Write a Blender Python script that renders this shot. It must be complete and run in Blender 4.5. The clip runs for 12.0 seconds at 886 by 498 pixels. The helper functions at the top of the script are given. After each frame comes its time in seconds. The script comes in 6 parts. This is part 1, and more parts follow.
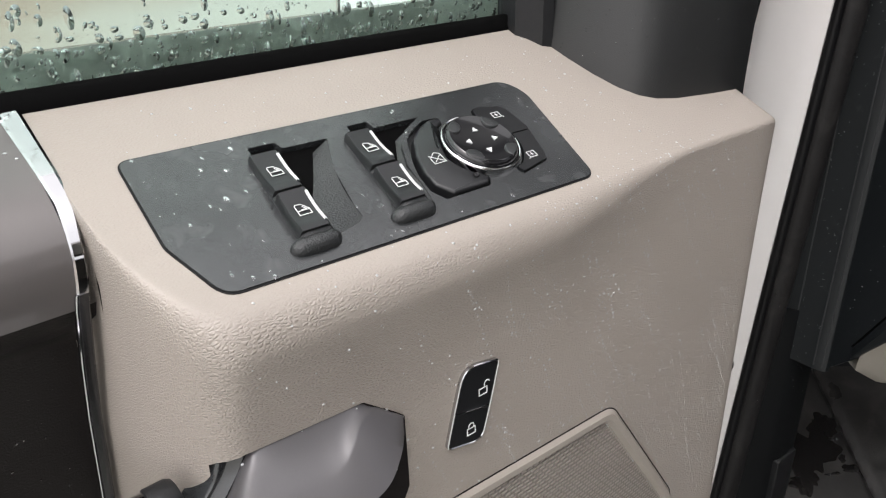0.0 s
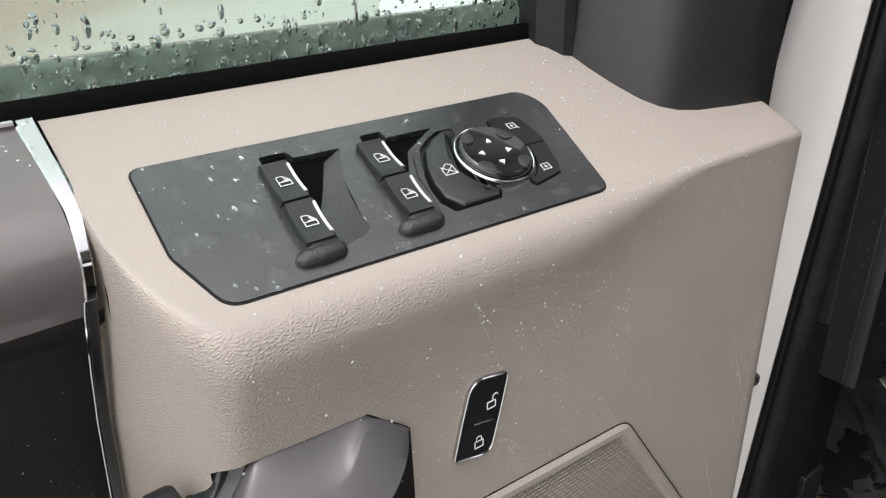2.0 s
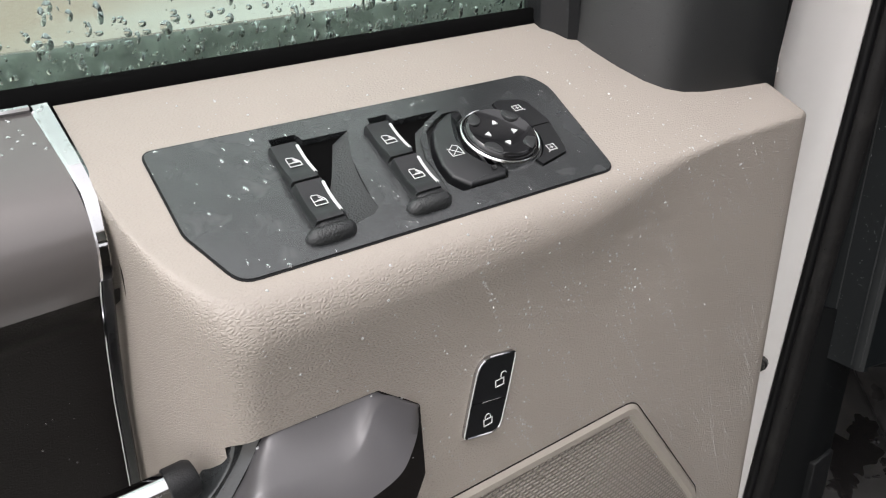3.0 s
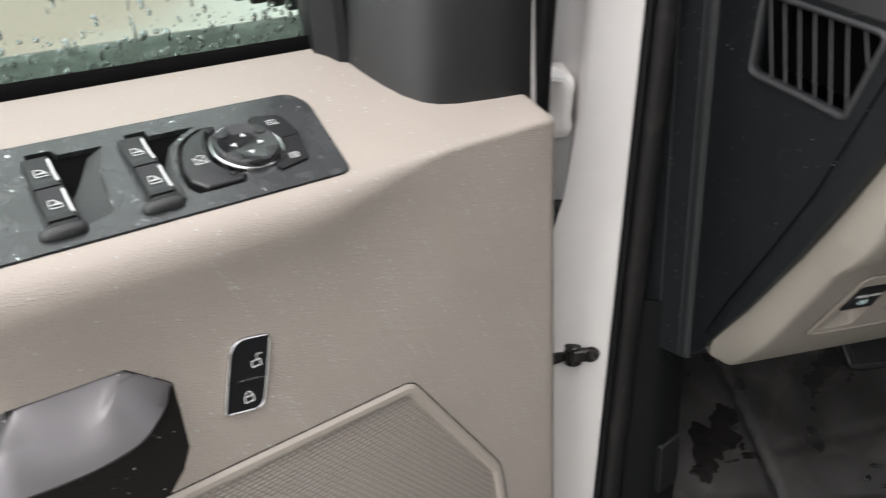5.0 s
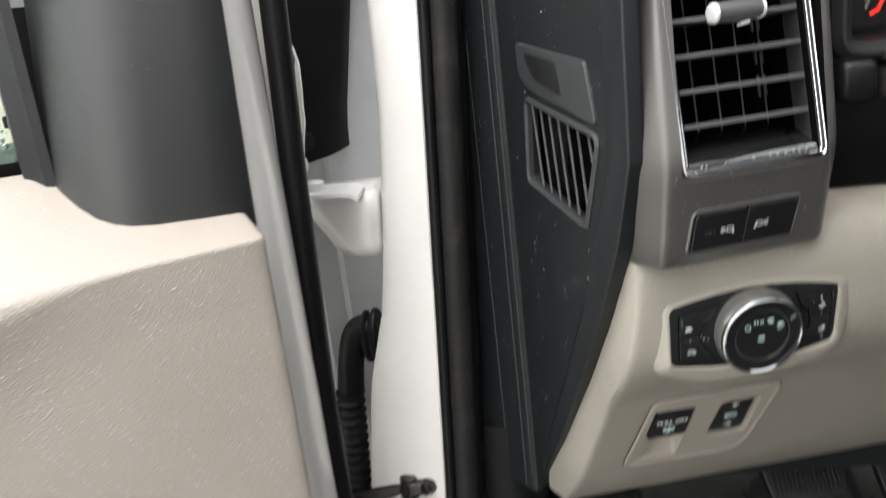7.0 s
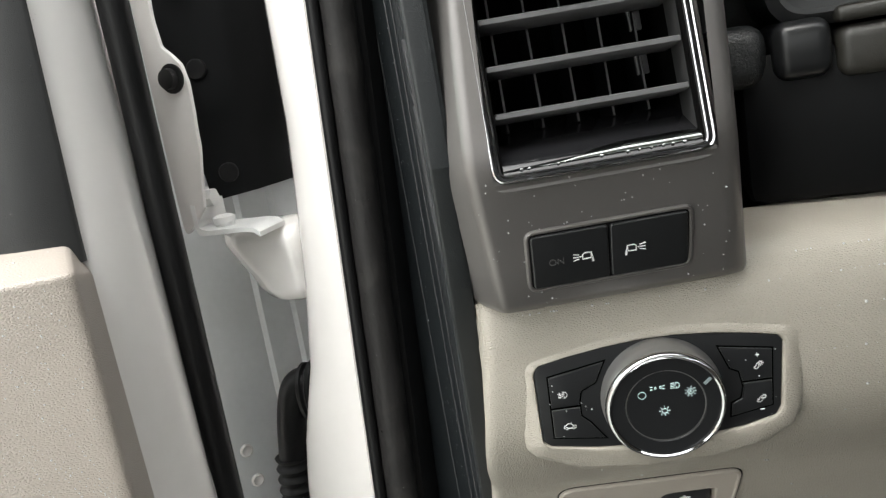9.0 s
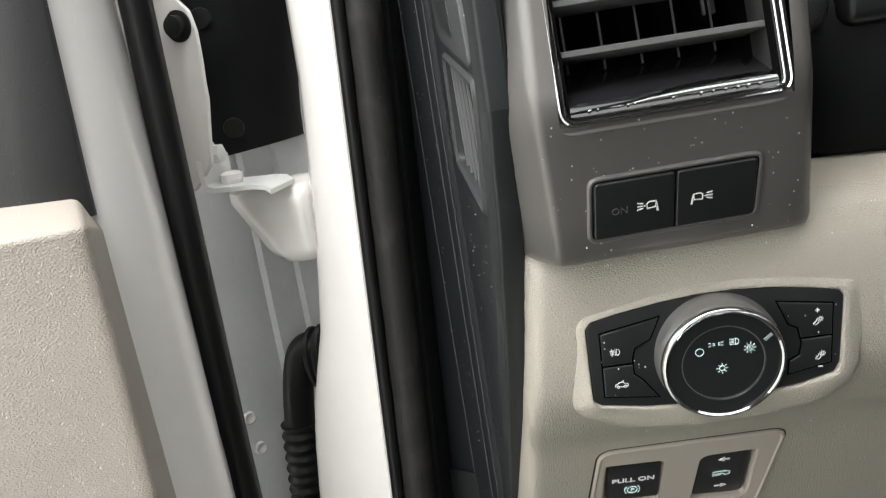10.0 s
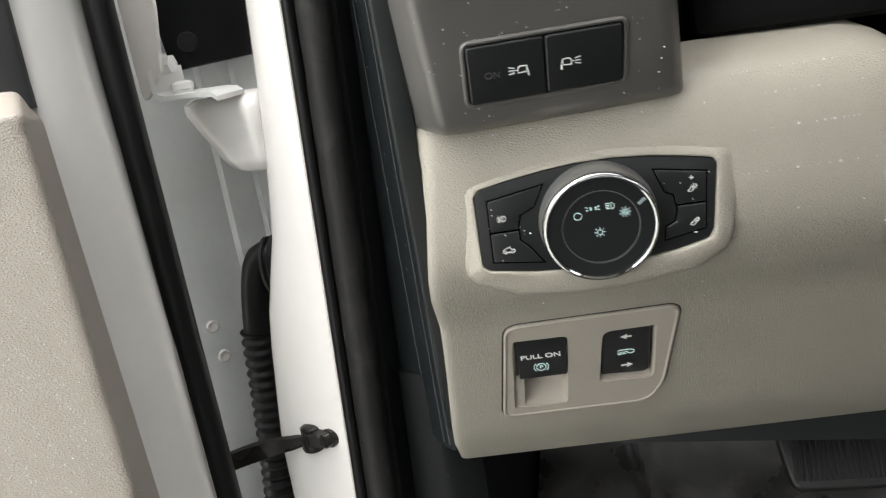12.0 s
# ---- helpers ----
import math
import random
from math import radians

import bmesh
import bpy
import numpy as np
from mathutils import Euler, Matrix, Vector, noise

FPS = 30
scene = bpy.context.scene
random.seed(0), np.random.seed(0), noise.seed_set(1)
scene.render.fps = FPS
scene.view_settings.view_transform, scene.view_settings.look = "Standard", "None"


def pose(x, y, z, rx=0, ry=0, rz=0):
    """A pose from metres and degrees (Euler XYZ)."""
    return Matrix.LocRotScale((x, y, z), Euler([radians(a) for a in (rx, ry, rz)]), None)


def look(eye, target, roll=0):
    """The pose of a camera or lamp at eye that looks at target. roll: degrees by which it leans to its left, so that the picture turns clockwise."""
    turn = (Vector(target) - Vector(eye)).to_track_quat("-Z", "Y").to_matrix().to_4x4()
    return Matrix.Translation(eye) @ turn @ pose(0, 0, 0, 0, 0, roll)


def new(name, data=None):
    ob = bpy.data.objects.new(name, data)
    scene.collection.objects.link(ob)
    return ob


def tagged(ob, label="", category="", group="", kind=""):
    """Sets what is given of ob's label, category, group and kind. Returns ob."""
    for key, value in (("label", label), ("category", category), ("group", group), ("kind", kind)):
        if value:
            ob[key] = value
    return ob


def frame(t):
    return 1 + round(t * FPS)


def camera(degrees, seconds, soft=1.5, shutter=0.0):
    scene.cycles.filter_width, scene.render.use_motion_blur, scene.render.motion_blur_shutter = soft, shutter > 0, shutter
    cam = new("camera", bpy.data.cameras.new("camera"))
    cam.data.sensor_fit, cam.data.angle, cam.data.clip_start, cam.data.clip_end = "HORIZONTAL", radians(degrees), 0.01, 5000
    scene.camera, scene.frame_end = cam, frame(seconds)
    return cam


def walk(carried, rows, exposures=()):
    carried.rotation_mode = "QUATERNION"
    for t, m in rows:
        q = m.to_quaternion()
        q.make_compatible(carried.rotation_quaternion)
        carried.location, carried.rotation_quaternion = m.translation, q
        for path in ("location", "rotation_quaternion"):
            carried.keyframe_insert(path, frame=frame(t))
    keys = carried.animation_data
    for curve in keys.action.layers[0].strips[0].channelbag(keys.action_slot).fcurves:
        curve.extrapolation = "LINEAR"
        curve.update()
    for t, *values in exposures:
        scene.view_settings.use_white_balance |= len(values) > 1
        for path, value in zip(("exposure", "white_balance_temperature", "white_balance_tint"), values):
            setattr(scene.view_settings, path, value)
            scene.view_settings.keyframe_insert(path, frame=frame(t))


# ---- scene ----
cam = camera(57.2, 12.0, soft=1.15, shutter=0.4)
PATH = [
    (0, (-0.003, 0.001, 1.601), (0.004, 1.778, 0.683), -1.4),
    (0.5, (0.008, 0.006, 1.603), (-0.036, 1.778, 0.675), -1.2),
    (1, (0.002, 0.008, 1.604), (-0.066, 1.787, 0.693), -1.4),
    (1.5, (0.002, 0.007, 1.609), (-0.068, 1.789, 0.704), -1.5),
    (2, (0.012, 0.007, 1.606), (-0.068, 1.783, 0.688), -1.5),
    (2.5, (0.015, 0.001, 1.602), (-0.078, 1.771, 0.674), -1.6),
    (2.7, (0.013, 0.0, 1.601), (-0.083, 1.767, 0.669), -1.9),
    (4.3, (0.045, -0.031, 1.606), (-0.085, 1.766, 0.736), -3.7),
    (4.5, (0.063, -0.032, 1.609), (-0.046, 1.753, 0.715), -3.6),
    (5, (0.163, -0.078, 1.604), (0.145, 1.726, 0.74), -3.7),
    (5.5, (0.205, -0.112, 1.602), (0.312, 1.709, 0.782), -3.5),
    (6, (0.262, -0.129, 1.589), (0.398, 1.686, 0.761), -4.5),
    (6.5, (0.335, -0.109, 1.574), (0.47, 1.702, 0.736), -6.5),
    (7, (0.466, -0.027, 1.566), (0.283, 1.877, 0.981), -6.7),
    (7.2, (0.507, 0.015, 1.576), (0.265, 1.929, 1.052), -4.8),
    (8.8, (0.665, 0.137, 1.49), (0.085, 2.009, 1.091), -10.1),
    (9, (0.672, 0.137, 1.485), (0.105, 2.012, 1.081), -9.8),
    (9.5, (0.662, 0.122, 1.479), (0.138, 2.0, 1.032), -9.6),
    (10, (0.621, 0.146, 1.474), (0.122, 2.023, 0.998), -9.1),
    (10.5, (0.635, 0.127, 1.456), (0.131, 1.992, 0.939), -9.2),
    (11, (0.65, 0.122, 1.447), (0.137, 1.975, 0.896), -9.2),
    (11.5, (0.66, 0.125, 1.437), (0.138, 1.969, 0.863), -9.4),
    (12, (0.694, 0.12, 1.417), (0.141, 1.961, 0.866), -9.5),
]
EXPOSURES = [(0, 0.29, 6430, 13), (4.3, 0.32, 6430, 13), (5.2, 0.58, 6420, 12), (6.2, 0.88, 6410, 10.5), (7.2, 1.15, 6420, 8), (8.8, 1.29, 6450, 6.5), (12, 1.36, 6450, 6.5)]
walk(cam, [(t, look(eye, target, roll)) for t, eye, target, roll in PATH], EXPOSURES)

# world and sun: an overcast, rainy day
world = bpy.data.worlds.new("overcast_sky")
scene.world = world
world.use_nodes = True
wn, wl = world.node_tree.nodes, world.node_tree.links
sky = wn.new("ShaderNodeTexSky")
sky.sky_type, sky.sun_disc = "NISHITA", False
sky.sun_elevation, sky.sun_rotation = radians(66), radians(201)
sky.air_density, sky.dust_density, sky.ozone_density = 1.0, 6.0, 1.0
grey = wn.new("ShaderNodeHueSaturation")
grey.inputs["Saturation"].default_value = 0.22
wl.new(sky.outputs[0], grey.inputs["Color"])
wl.new(grey.outputs[0], wn["Background"].inputs["Color"])
wn["Background"].inputs["Strength"].default_value = 0.15
sun = new("sun", bpy.data.lights.new("sun", "SUN"))
sun.data.energy, sun.data.angle, sun.data.color = 2.5, radians(150), (1.0, 0.98, 0.95)
sun.matrix_world = look((-1.0, -2.6, 6.2), (0, 0, 0))


# ---- materials ----
def material(name, color, rough=0.5, metal=0.0, spec=0.5, grain=None, bump=0.0, spread=0.0, blotch=0.0, coat=0.0, rough_spread=0.0):
    """A node material: grain (cells a metre), bump height in metres, colour spread of fine grain and of blotches."""
    m = bpy.data.materials.new(name)
    m.use_nodes = True
    n, l = m.node_tree.nodes, m.node_tree.links
    p = n["Principled BSDF"]
    p.inputs["Base Color"].default_value = (*color, 1)
    p.inputs["Roughness"].default_value, p.inputs["Metallic"].default_value = rough, metal
    p.inputs["Specular IOR Level"].default_value, p.inputs["Coat Weight"].default_value = spec, coat
    at = n.new("ShaderNodeTexCoord")
    fine = n.new("ShaderNodeTexNoise")
    fine.inputs["Scale"].default_value, fine.inputs["Detail"].default_value = grain or 400, 4
    l.new(at.outputs["Object"], fine.inputs["Vector"])
    large = n.new("ShaderNodeTexNoise")
    large.inputs["Scale"].default_value, large.inputs["Detail"].default_value = 14, 5
    l.new(at.outputs["Object"], large.inputs["Vector"])
    last = None
    for tex, amount in ((fine, spread), (large, blotch)):
        if amount:
            mix = n.new("ShaderNodeMixRGB")
            mix.blend_type = "MULTIPLY"
            mix.inputs["Fac"].default_value = 1
            ramp = n.new("ShaderNodeMapRange")
            ramp.inputs["From Min"].default_value, ramp.inputs["From Max"].default_value = 0.3, 0.7
            ramp.inputs["To Min"].default_value, ramp.inputs["To Max"].default_value = 1 - amount, 1 + amount
            l.new(tex.outputs["Fac"], ramp.inputs["Value"])
            if last:
                l.new(last, mix.inputs["Color1"])
            else:
                mix.inputs["Color1"].default_value = (*color, 1)
            l.new(ramp.outputs[0], mix.inputs["Color2"])
            last = mix.outputs[0]
    if last:
        l.new(last, p.inputs["Base Color"])
    if rough_spread:
        ramp = n.new("ShaderNodeMapRange")
        ramp.inputs["From Min"].default_value, ramp.inputs["From Max"].default_value = 0.3, 0.7
        ramp.inputs["To Min"].default_value, ramp.inputs["To Max"].default_value = max(0.02, rough - rough_spread), rough + rough_spread
        l.new(large.outputs["Fac"], ramp.inputs["Value"])
        l.new(ramp.outputs[0], p.inputs["Roughness"])
    if bump:
        b = n.new("ShaderNodeBump")
        b.inputs["Distance"].default_value, b.inputs["Strength"].default_value = bump, 1.0
        l.new(fine.outputs["Fac"], b.inputs["Height"])
        l.new(b.outputs[0], p.inputs["Normal"])
    return m


def leather(name, color, scale=330, depth=0.00035, rough=0.5):
    """Grained vinyl: soft wandering wrinkles, longer than high, that fade on level ground, with a finer pore."""
    m = material(name, color, rough, grain=1400, spread=0.03, blotch=0.035, rough_spread=0.05)
    n, l = m.node_tree.nodes, m.node_tree.links
    at = n.new("ShaderNodeTexCoord")
    warp = n.new("ShaderNodeTexNoise")
    warp.inputs["Scale"].default_value, warp.inputs["Detail"].default_value = scale * 0.35, 2
    l.new(at.outputs["Object"], warp.inputs["Vector"])
    add = n.new("ShaderNodeVectorMath")
    add.operation = "MULTIPLY_ADD"
    add.inputs[1].default_value = (0.0016, 0.0016, 0.0016)
    l.new(warp.outputs["Color"], add.inputs[0])
    squash = n.new("ShaderNodeMapping")
    squash.inputs["Rotation"].default_value = (0, radians(-14), 0)
    squash.inputs["Scale"].default_value = (0.62, 1.0, 1.0)
    l.new(at.outputs["Object"], squash.inputs["Vector"])
    l.new(squash.outputs[0], add.inputs[2])
    cells = n.new("ShaderNodeTexVoronoi")
    cells.feature = "DISTANCE_TO_EDGE"
    cells.inputs["Scale"].default_value = scale
    l.new(add.outputs[0], cells.inputs["Vector"])
    dome = n.new("ShaderNodeMapRange")
    dome.interpolation_type = "SMOOTHSTEP"
    dome.inputs["From Max"].default_value = 0.34
    dome.inputs["To Min"].default_value, dome.inputs["To Max"].default_value = 1.0, 0.0
    l.new(cells.outputs["Distance"], dome.inputs["Value"])
    folds = n.new("ShaderNodeTexNoise")
    folds.inputs["Scale"].default_value, folds.inputs["Detail"].default_value = scale * 0.45, 3
    l.new(add.outputs[0], folds.inputs["Vector"])
    pores = n.new("ShaderNodeTexNoise")
    pores.inputs["Scale"].default_value, pores.inputs["Detail"].default_value = scale * 3, 2
    l.new(at.outputs["Object"], pores.inputs["Vector"])
    low = n.new("ShaderNodeMath")
    low.operation, low.inputs[1].default_value = "MULTIPLY_ADD", -0.28
    l.new(folds.outputs["Fac"], low.inputs[0])
    l.new(dome.outputs[0], low.inputs[2])
    total = n.new("ShaderNodeMath")
    total.operation, total.inputs[1].default_value = "MULTIPLY_ADD", -0.12
    l.new(pores.outputs["Fac"], total.inputs[0])
    l.new(low.outputs[0], total.inputs[2])
    shape = n.new("ShaderNodeNewGeometry")
    axes = n.new("ShaderNodeSeparateXYZ")
    l.new(shape.outputs["True Normal"], axes.inputs[0])
    fade = n.new("ShaderNodeMapRange")
    fade.inputs["From Min"].default_value, fade.inputs["From Max"].default_value = 0.45, 0.9
    fade.inputs["To Min"].default_value, fade.inputs["To Max"].default_value = 1.0, 0.3
    l.new(axes.outputs["Z"], fade.inputs["Value"])
    b = n.new("ShaderNodeBump")
    b.invert = True
    b.inputs["Distance"].default_value = depth
    l.new(fade.outputs[0], b.inputs["Strength"])
    l.new(total.outputs[0], b.inputs["Height"])
    l.new(b.outputs[0], n["Principled BSDF"].inputs["Normal"])
    return m


def woven(name, color):
    """A moulded grille: rows of small raised dashes, the shade between them put into the colour."""
    m = material(name, color, 0.55, blotch=0.03)
    n, l = m.node_tree.nodes, m.node_tree.links
    at = n.new("ShaderNodeTexCoord")
    turn = n.new("ShaderNodeMapping")
    turn.inputs["Location"].default_value = (0.001, 0.002, 0)
    l.new(at.outputs["Object"], turn.inputs["Vector"])
    brick = n.new("ShaderNodeTexBrick")
    brick.inputs["Scale"].default_value = 1
    brick.inputs["Brick Width"].default_value, brick.inputs["Row Height"].default_value = 0.0062, 0.0036
    brick.inputs["Mortar Size"].default_value, brick.inputs["Mortar Smooth"].default_value = 0.0013, 0.9
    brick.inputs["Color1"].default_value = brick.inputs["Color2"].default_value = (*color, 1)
    # sunk gaps get a darker tone of the same beige, as shade
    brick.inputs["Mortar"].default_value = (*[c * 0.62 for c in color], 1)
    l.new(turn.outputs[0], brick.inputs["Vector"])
    b = n.new("ShaderNodeBump")
    b.invert = True
    b.inputs["Distance"].default_value = 0.0016
    l.new(brick.outputs["Fac"], b.inputs["Height"])
    p = n["Principled BSDF"]
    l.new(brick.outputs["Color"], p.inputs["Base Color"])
    l.new(b.outputs[0], p.inputs["Normal"])
    return m


def clear(name, ior, rough=0.0, tint=(1, 1, 1)):
    m = bpy.data.materials.new(name)
    m.use_nodes = True
    p = m.node_tree.nodes["Principled BSDF"]
    p.inputs["Base Color"].default_value = (*tint, 1)
    p.inputs["Transmission Weight"].default_value, p.inputs["IOR"].default_value = 1, ior
    p.inputs["Roughness"].default_value = rough
    return m


def glow(name, color, power):
    m = material(name, color, 0.4)
    p = m.node_tree.nodes["Principled BSDF"]
    p.inputs["Emission Color"].default_value, p.inputs["Emission Strength"].default_value = (*color, 1), power
    return m


BEIGE = leather("beige_vinyl", (0.346, 0.309, 0.271), 560, 0.00034, 0.42)
DASH = leather("beige_dash_vinyl", (0.318, 0.294, 0.252), 760, 0.00024, 0.40)
BEIGE_PLAIN = material("beige_plastic", (0.346, 0.312, 0.272), 0.5, grain=900, bump=0.00012, spread=0.03, blotch=0.03)
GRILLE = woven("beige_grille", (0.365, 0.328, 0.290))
WHITE = material("white_paint", (0.75, 0.727, 0.705), 0.18, coat=0.6, grain=60, spread=0.01, blotch=0.02)
JAMB = material("grey_white_primer", (0.68, 0.70, 0.71), 0.4, grain=120, spread=0.02, blotch=0.05)
PANEL = material("charcoal_plastic", (0.030, 0.0325, 0.0335), 0.22, spec=0.9, grain=1500, bump=0.00009, spread=0.1, blotch=0.3, rough_spread=0.08)
SCOOP = material("pebbled_black_plastic", (0.020, 0.0215, 0.022), 0.36, spec=0.6, grain=900, bump=0.0006, spread=0.1)
BUTTON = material("black_button_plastic", (0.0120, 0.0126, 0.0135), 0.30, spec=0.5, grain=2000, bump=0.00006, blotch=0.06)
GLOSS = material("gloss_black_plastic", (0.010, 0.010, 0.011), 0.12, coat=0.4)
BLACK = material("black_trim_plastic", (0.010, 0.0105, 0.0115), 0.46, spec=0.42, grain=1100, bump=0.0003, spread=0.12, blotch=0.08)
SLATE = material("dark_slate_dash_plastic", (0.0078, 0.0098, 0.0112), 0.46, spec=0.5, grain=1200, bump=0.00016, spread=0.12, blotch=0.08)
KICK = material("black_kick_panel_plastic", (0.0046, 0.0052, 0.0058), 0.5, spec=0.22, grain=1200, bump=0.00016, spread=0.12, blotch=0.1)
RUBBER = material("black_rubber", (0.006, 0.006, 0.0064), 0.45, spec=0.25, grain=300, bump=0.0002, blotch=0.15, rough_spread=0.12)
SEAL = material("weathered_grey_rubber", (0.014, 0.0132, 0.0132), 0.55, spec=0.28, grain=300, bump=0.0003, spread=0.1, blotch=0.15)
SATIN = material("satin_bronze_grey_paint", (0.152, 0.144, 0.139), 0.36, metal=0.45, grain=2500, spread=0.06, blotch=0.03)
HANDLE = material("satin_grey_plastic", (0.135, 0.130, 0.134), 0.34, metal=0.3, grain=2500, spread=0.05, blotch=0.03)
INSERT = material("satin_brown_grey_insert", (0.135, 0.124, 0.120), 0.30, metal=0.4, coat=0.35, grain=2500, spread=0.04, blotch=0.04)
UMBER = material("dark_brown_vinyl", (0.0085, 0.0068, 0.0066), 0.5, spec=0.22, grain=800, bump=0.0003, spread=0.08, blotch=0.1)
LINING = material("grey_metallic_plastic", (0.09, 0.09, 0.09), 0.3, metal=0.7, grain=2500, spread=0.05)
MIRROR = material("sky_reflection_mirror", (0.30, 0.32, 0.31), 0.07, metal=1.0)
RIM = material("satin_black_rim", (0.035, 0.036, 0.037), 0.35, spec=0.6, grain=1500, spread=0.05)
CHROME = material("chrome", (0.50, 0.50, 0.51), 0.07, metal=1.0, grain=40, blotch=0.02)
BRIGHT = material("brushed_bright_metal", (0.85, 0.85, 0.85), 0.4, metal=0.25, blotch=0.02)
RINGMETAL = material("polished_ring_metal", (0.78, 0.78, 0.78), 0.10, metal=1.0, blotch=0.02)
SAIL = material("black_grained_sail_plastic", (0.0135, 0.0142, 0.0145), 0.47, spec=0.8, grain=1100, bump=0.0002, spread=0.12, blotch=0.06)
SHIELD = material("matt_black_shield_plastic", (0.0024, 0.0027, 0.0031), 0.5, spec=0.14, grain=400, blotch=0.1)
POINTER = material("grey_print", (0.22, 0.27, 0.28), 0.5)
STEEL = material("dark_steel", (0.022, 0.020, 0.019), 0.28, metal=0.3, blotch=0.3, rough_spread=0.1)
ZINC = material("painted_steel", (0.70, 0.70, 0.69), 0.3, blotch=0.04)
PRINT = material("white_print", (0.75, 0.76, 0.75), 0.5)
FAINT = material("faint_grey_print", (0.06, 0.06, 0.06), 0.5)
TEAL = glow("backlit_teal_print", (0.60, 0.78, 0.76), 0.10)
MAT = material("dark_rubber_mat", (0.043, 0.0415, 0.040), 0.40, grain=600, bump=0.0003, spread=0.12, blotch=0.38, rough_spread=0.18)
DULL = material("dull_dark_grey_plastic", (0.035, 0.036, 0.038), 0.45, grain=1200, bump=0.0002, spread=0.08)
COVER = material("dull_olive_grey_plastic", (0.021, 0.020, 0.0165), 0.45, grain=1200, bump=0.0002, spread=0.08, blotch=0.1)
LOUVRE = material("satin_charcoal_louvre", (0.085, 0.085, 0.088), 0.4, grain=2000, spread=0.05)
PEDAL = material("worn_black_rubber", (0.013, 0.0125, 0.0125), 0.42, grain=500, bump=0.0003, spread=0.12, blotch=0.2)
# near black; in ducts and finger pockets it puts the shade into the colour
VOID = material("near_black_void", (0.0022, 0.0022, 0.0022), 0.8, spec=0.05)
RED = glow("red_gauge_needle", (0.8, 0.03, 0.02), 1.0)
WETSEAL = material("wet_grey_rubber", (0.17, 0.18, 0.168), 0.10, grain=55, bump=0.004, spread=0.2, blotch=0.3)
SLAB = material("white_wet_concrete", (0.62, 0.63, 0.61), 0.3, grain=30, spread=0.04, blotch=0.05)
WET = material("wet_rubber", (0.015, 0.014, 0.0135), 0.18, grain=60, bump=0.0006)
GLASS = clear("window_glass", 1.45, 0.0, (0.80, 0.95, 0.87))
WATER = clear("water", 1.33)
FILM = clear("thin_water", 1.30)
GROUND = material("wet_pale_concrete", (0.40, 0.41, 0.37), 0.4, grain=14, bump=0.0004, spread=0.05, blotch=0.1, rough_spread=0.15)


def yard(m):
    """Brown wet earth beyond the concrete, the two washed into one another."""
    n, l = m.node_tree.nodes, m.node_tree.links
    p = n["Principled BSDF"]
    at = n.new("ShaderNodeNewGeometry")
    axes = n.new("ShaderNodeSeparateXYZ")
    l.new(at.outputs["Position"], axes.inputs[0])
    wash = n.new("ShaderNodeTexNoise")
    wash.inputs["Scale"].default_value, wash.inputs["Detail"].default_value = 0.45, 6
    l.new(at.outputs["Position"], wash.inputs["Vector"])
    add = n.new("ShaderNodeMath")
    add.operation, add.inputs[1].default_value = "MULTIPLY_ADD", 3.2
    l.new(wash.outputs["Fac"], add.inputs[0])
    l.new(axes.outputs["X"], add.inputs[2])
    ramp = n.new("ShaderNodeMapRange")
    ramp.interpolation_type = "SMOOTHSTEP"
    ramp.inputs["From Min"].default_value, ramp.inputs["From Max"].default_value = -0.2, -3.0
    l.new(add.outputs[0], ramp.inputs["Value"])
    mix = n.new("ShaderNodeMixRGB")
    l.new(ramp.outputs[0], mix.inputs["Fac"])
    l.new(p.inputs["Base Color"].links[0].from_socket, mix.inputs["Color1"])
    mix.inputs["Color2"].default_value = (0.29, 0.235, 0.18, 1)
    l.new(mix.outputs[0], p.inputs["Base Color"])


def stained(m, color, scale, low, high, amount):
    """Dried water marks: pale washed patches with an edge of their own."""
    n, l = m.node_tree.nodes, m.node_tree.links
    p = n["Principled BSDF"]
    at = n.new("ShaderNodeTexCoord")
    wash = n.new("ShaderNodeTexNoise")
    wash.inputs["Scale"].default_value, wash.inputs["Detail"].default_value, wash.inputs["Distortion"].default_value = scale, 6, 0.8
    l.new(at.outputs["Object"], wash.inputs["Vector"])
    ramp = n.new("ShaderNodeMapRange")
    ramp.interpolation_type = "SMOOTHSTEP"
    ramp.inputs["From Min"].default_value, ramp.inputs["From Max"].default_value = low, high
    ramp.inputs["To Max"].default_value = amount
    l.new(wash.outputs["Fac"], ramp.inputs["Value"])
    mix = n.new("ShaderNodeMixRGB")
    l.new(ramp.outputs[0], mix.inputs["Fac"])
    if p.inputs["Base Color"].links:
        l.new(p.inputs["Base Color"].links[0].from_socket, mix.inputs["Color1"])
    else:
        mix.inputs["Color1"].default_value = p.inputs["Base Color"].default_value
    mix.inputs["Color2"].default_value = (*color, 1)
    l.new(mix.outputs[0], p.inputs["Base Color"])


yard(GROUND)
stained(PANEL, (0.085, 0.089, 0.089), 55, 0.56, 0.72, 0.34)
stained(MAT, (0.085, 0.080, 0.074), 18, 0.50, 0.66, 0.5)
stained(SEAL, (0.040, 0.038, 0.036), 26, 0.50, 0.72, 0.5)
stained(SLATE, (0.030, 0.033, 0.034), 40, 0.60, 0.74, 0.4)
# much darker than the trim's beige, to cut the bounce onto the fascia
CABIN = material("darkened_cab_lining", (0.11, 0.10, 0.086), 0.9, grain=600, spread=0.08)
SILVER = material("satin_silver", (0.26, 0.255, 0.25), 0.28, metal=0.7, grain=2000, spread=0.04)
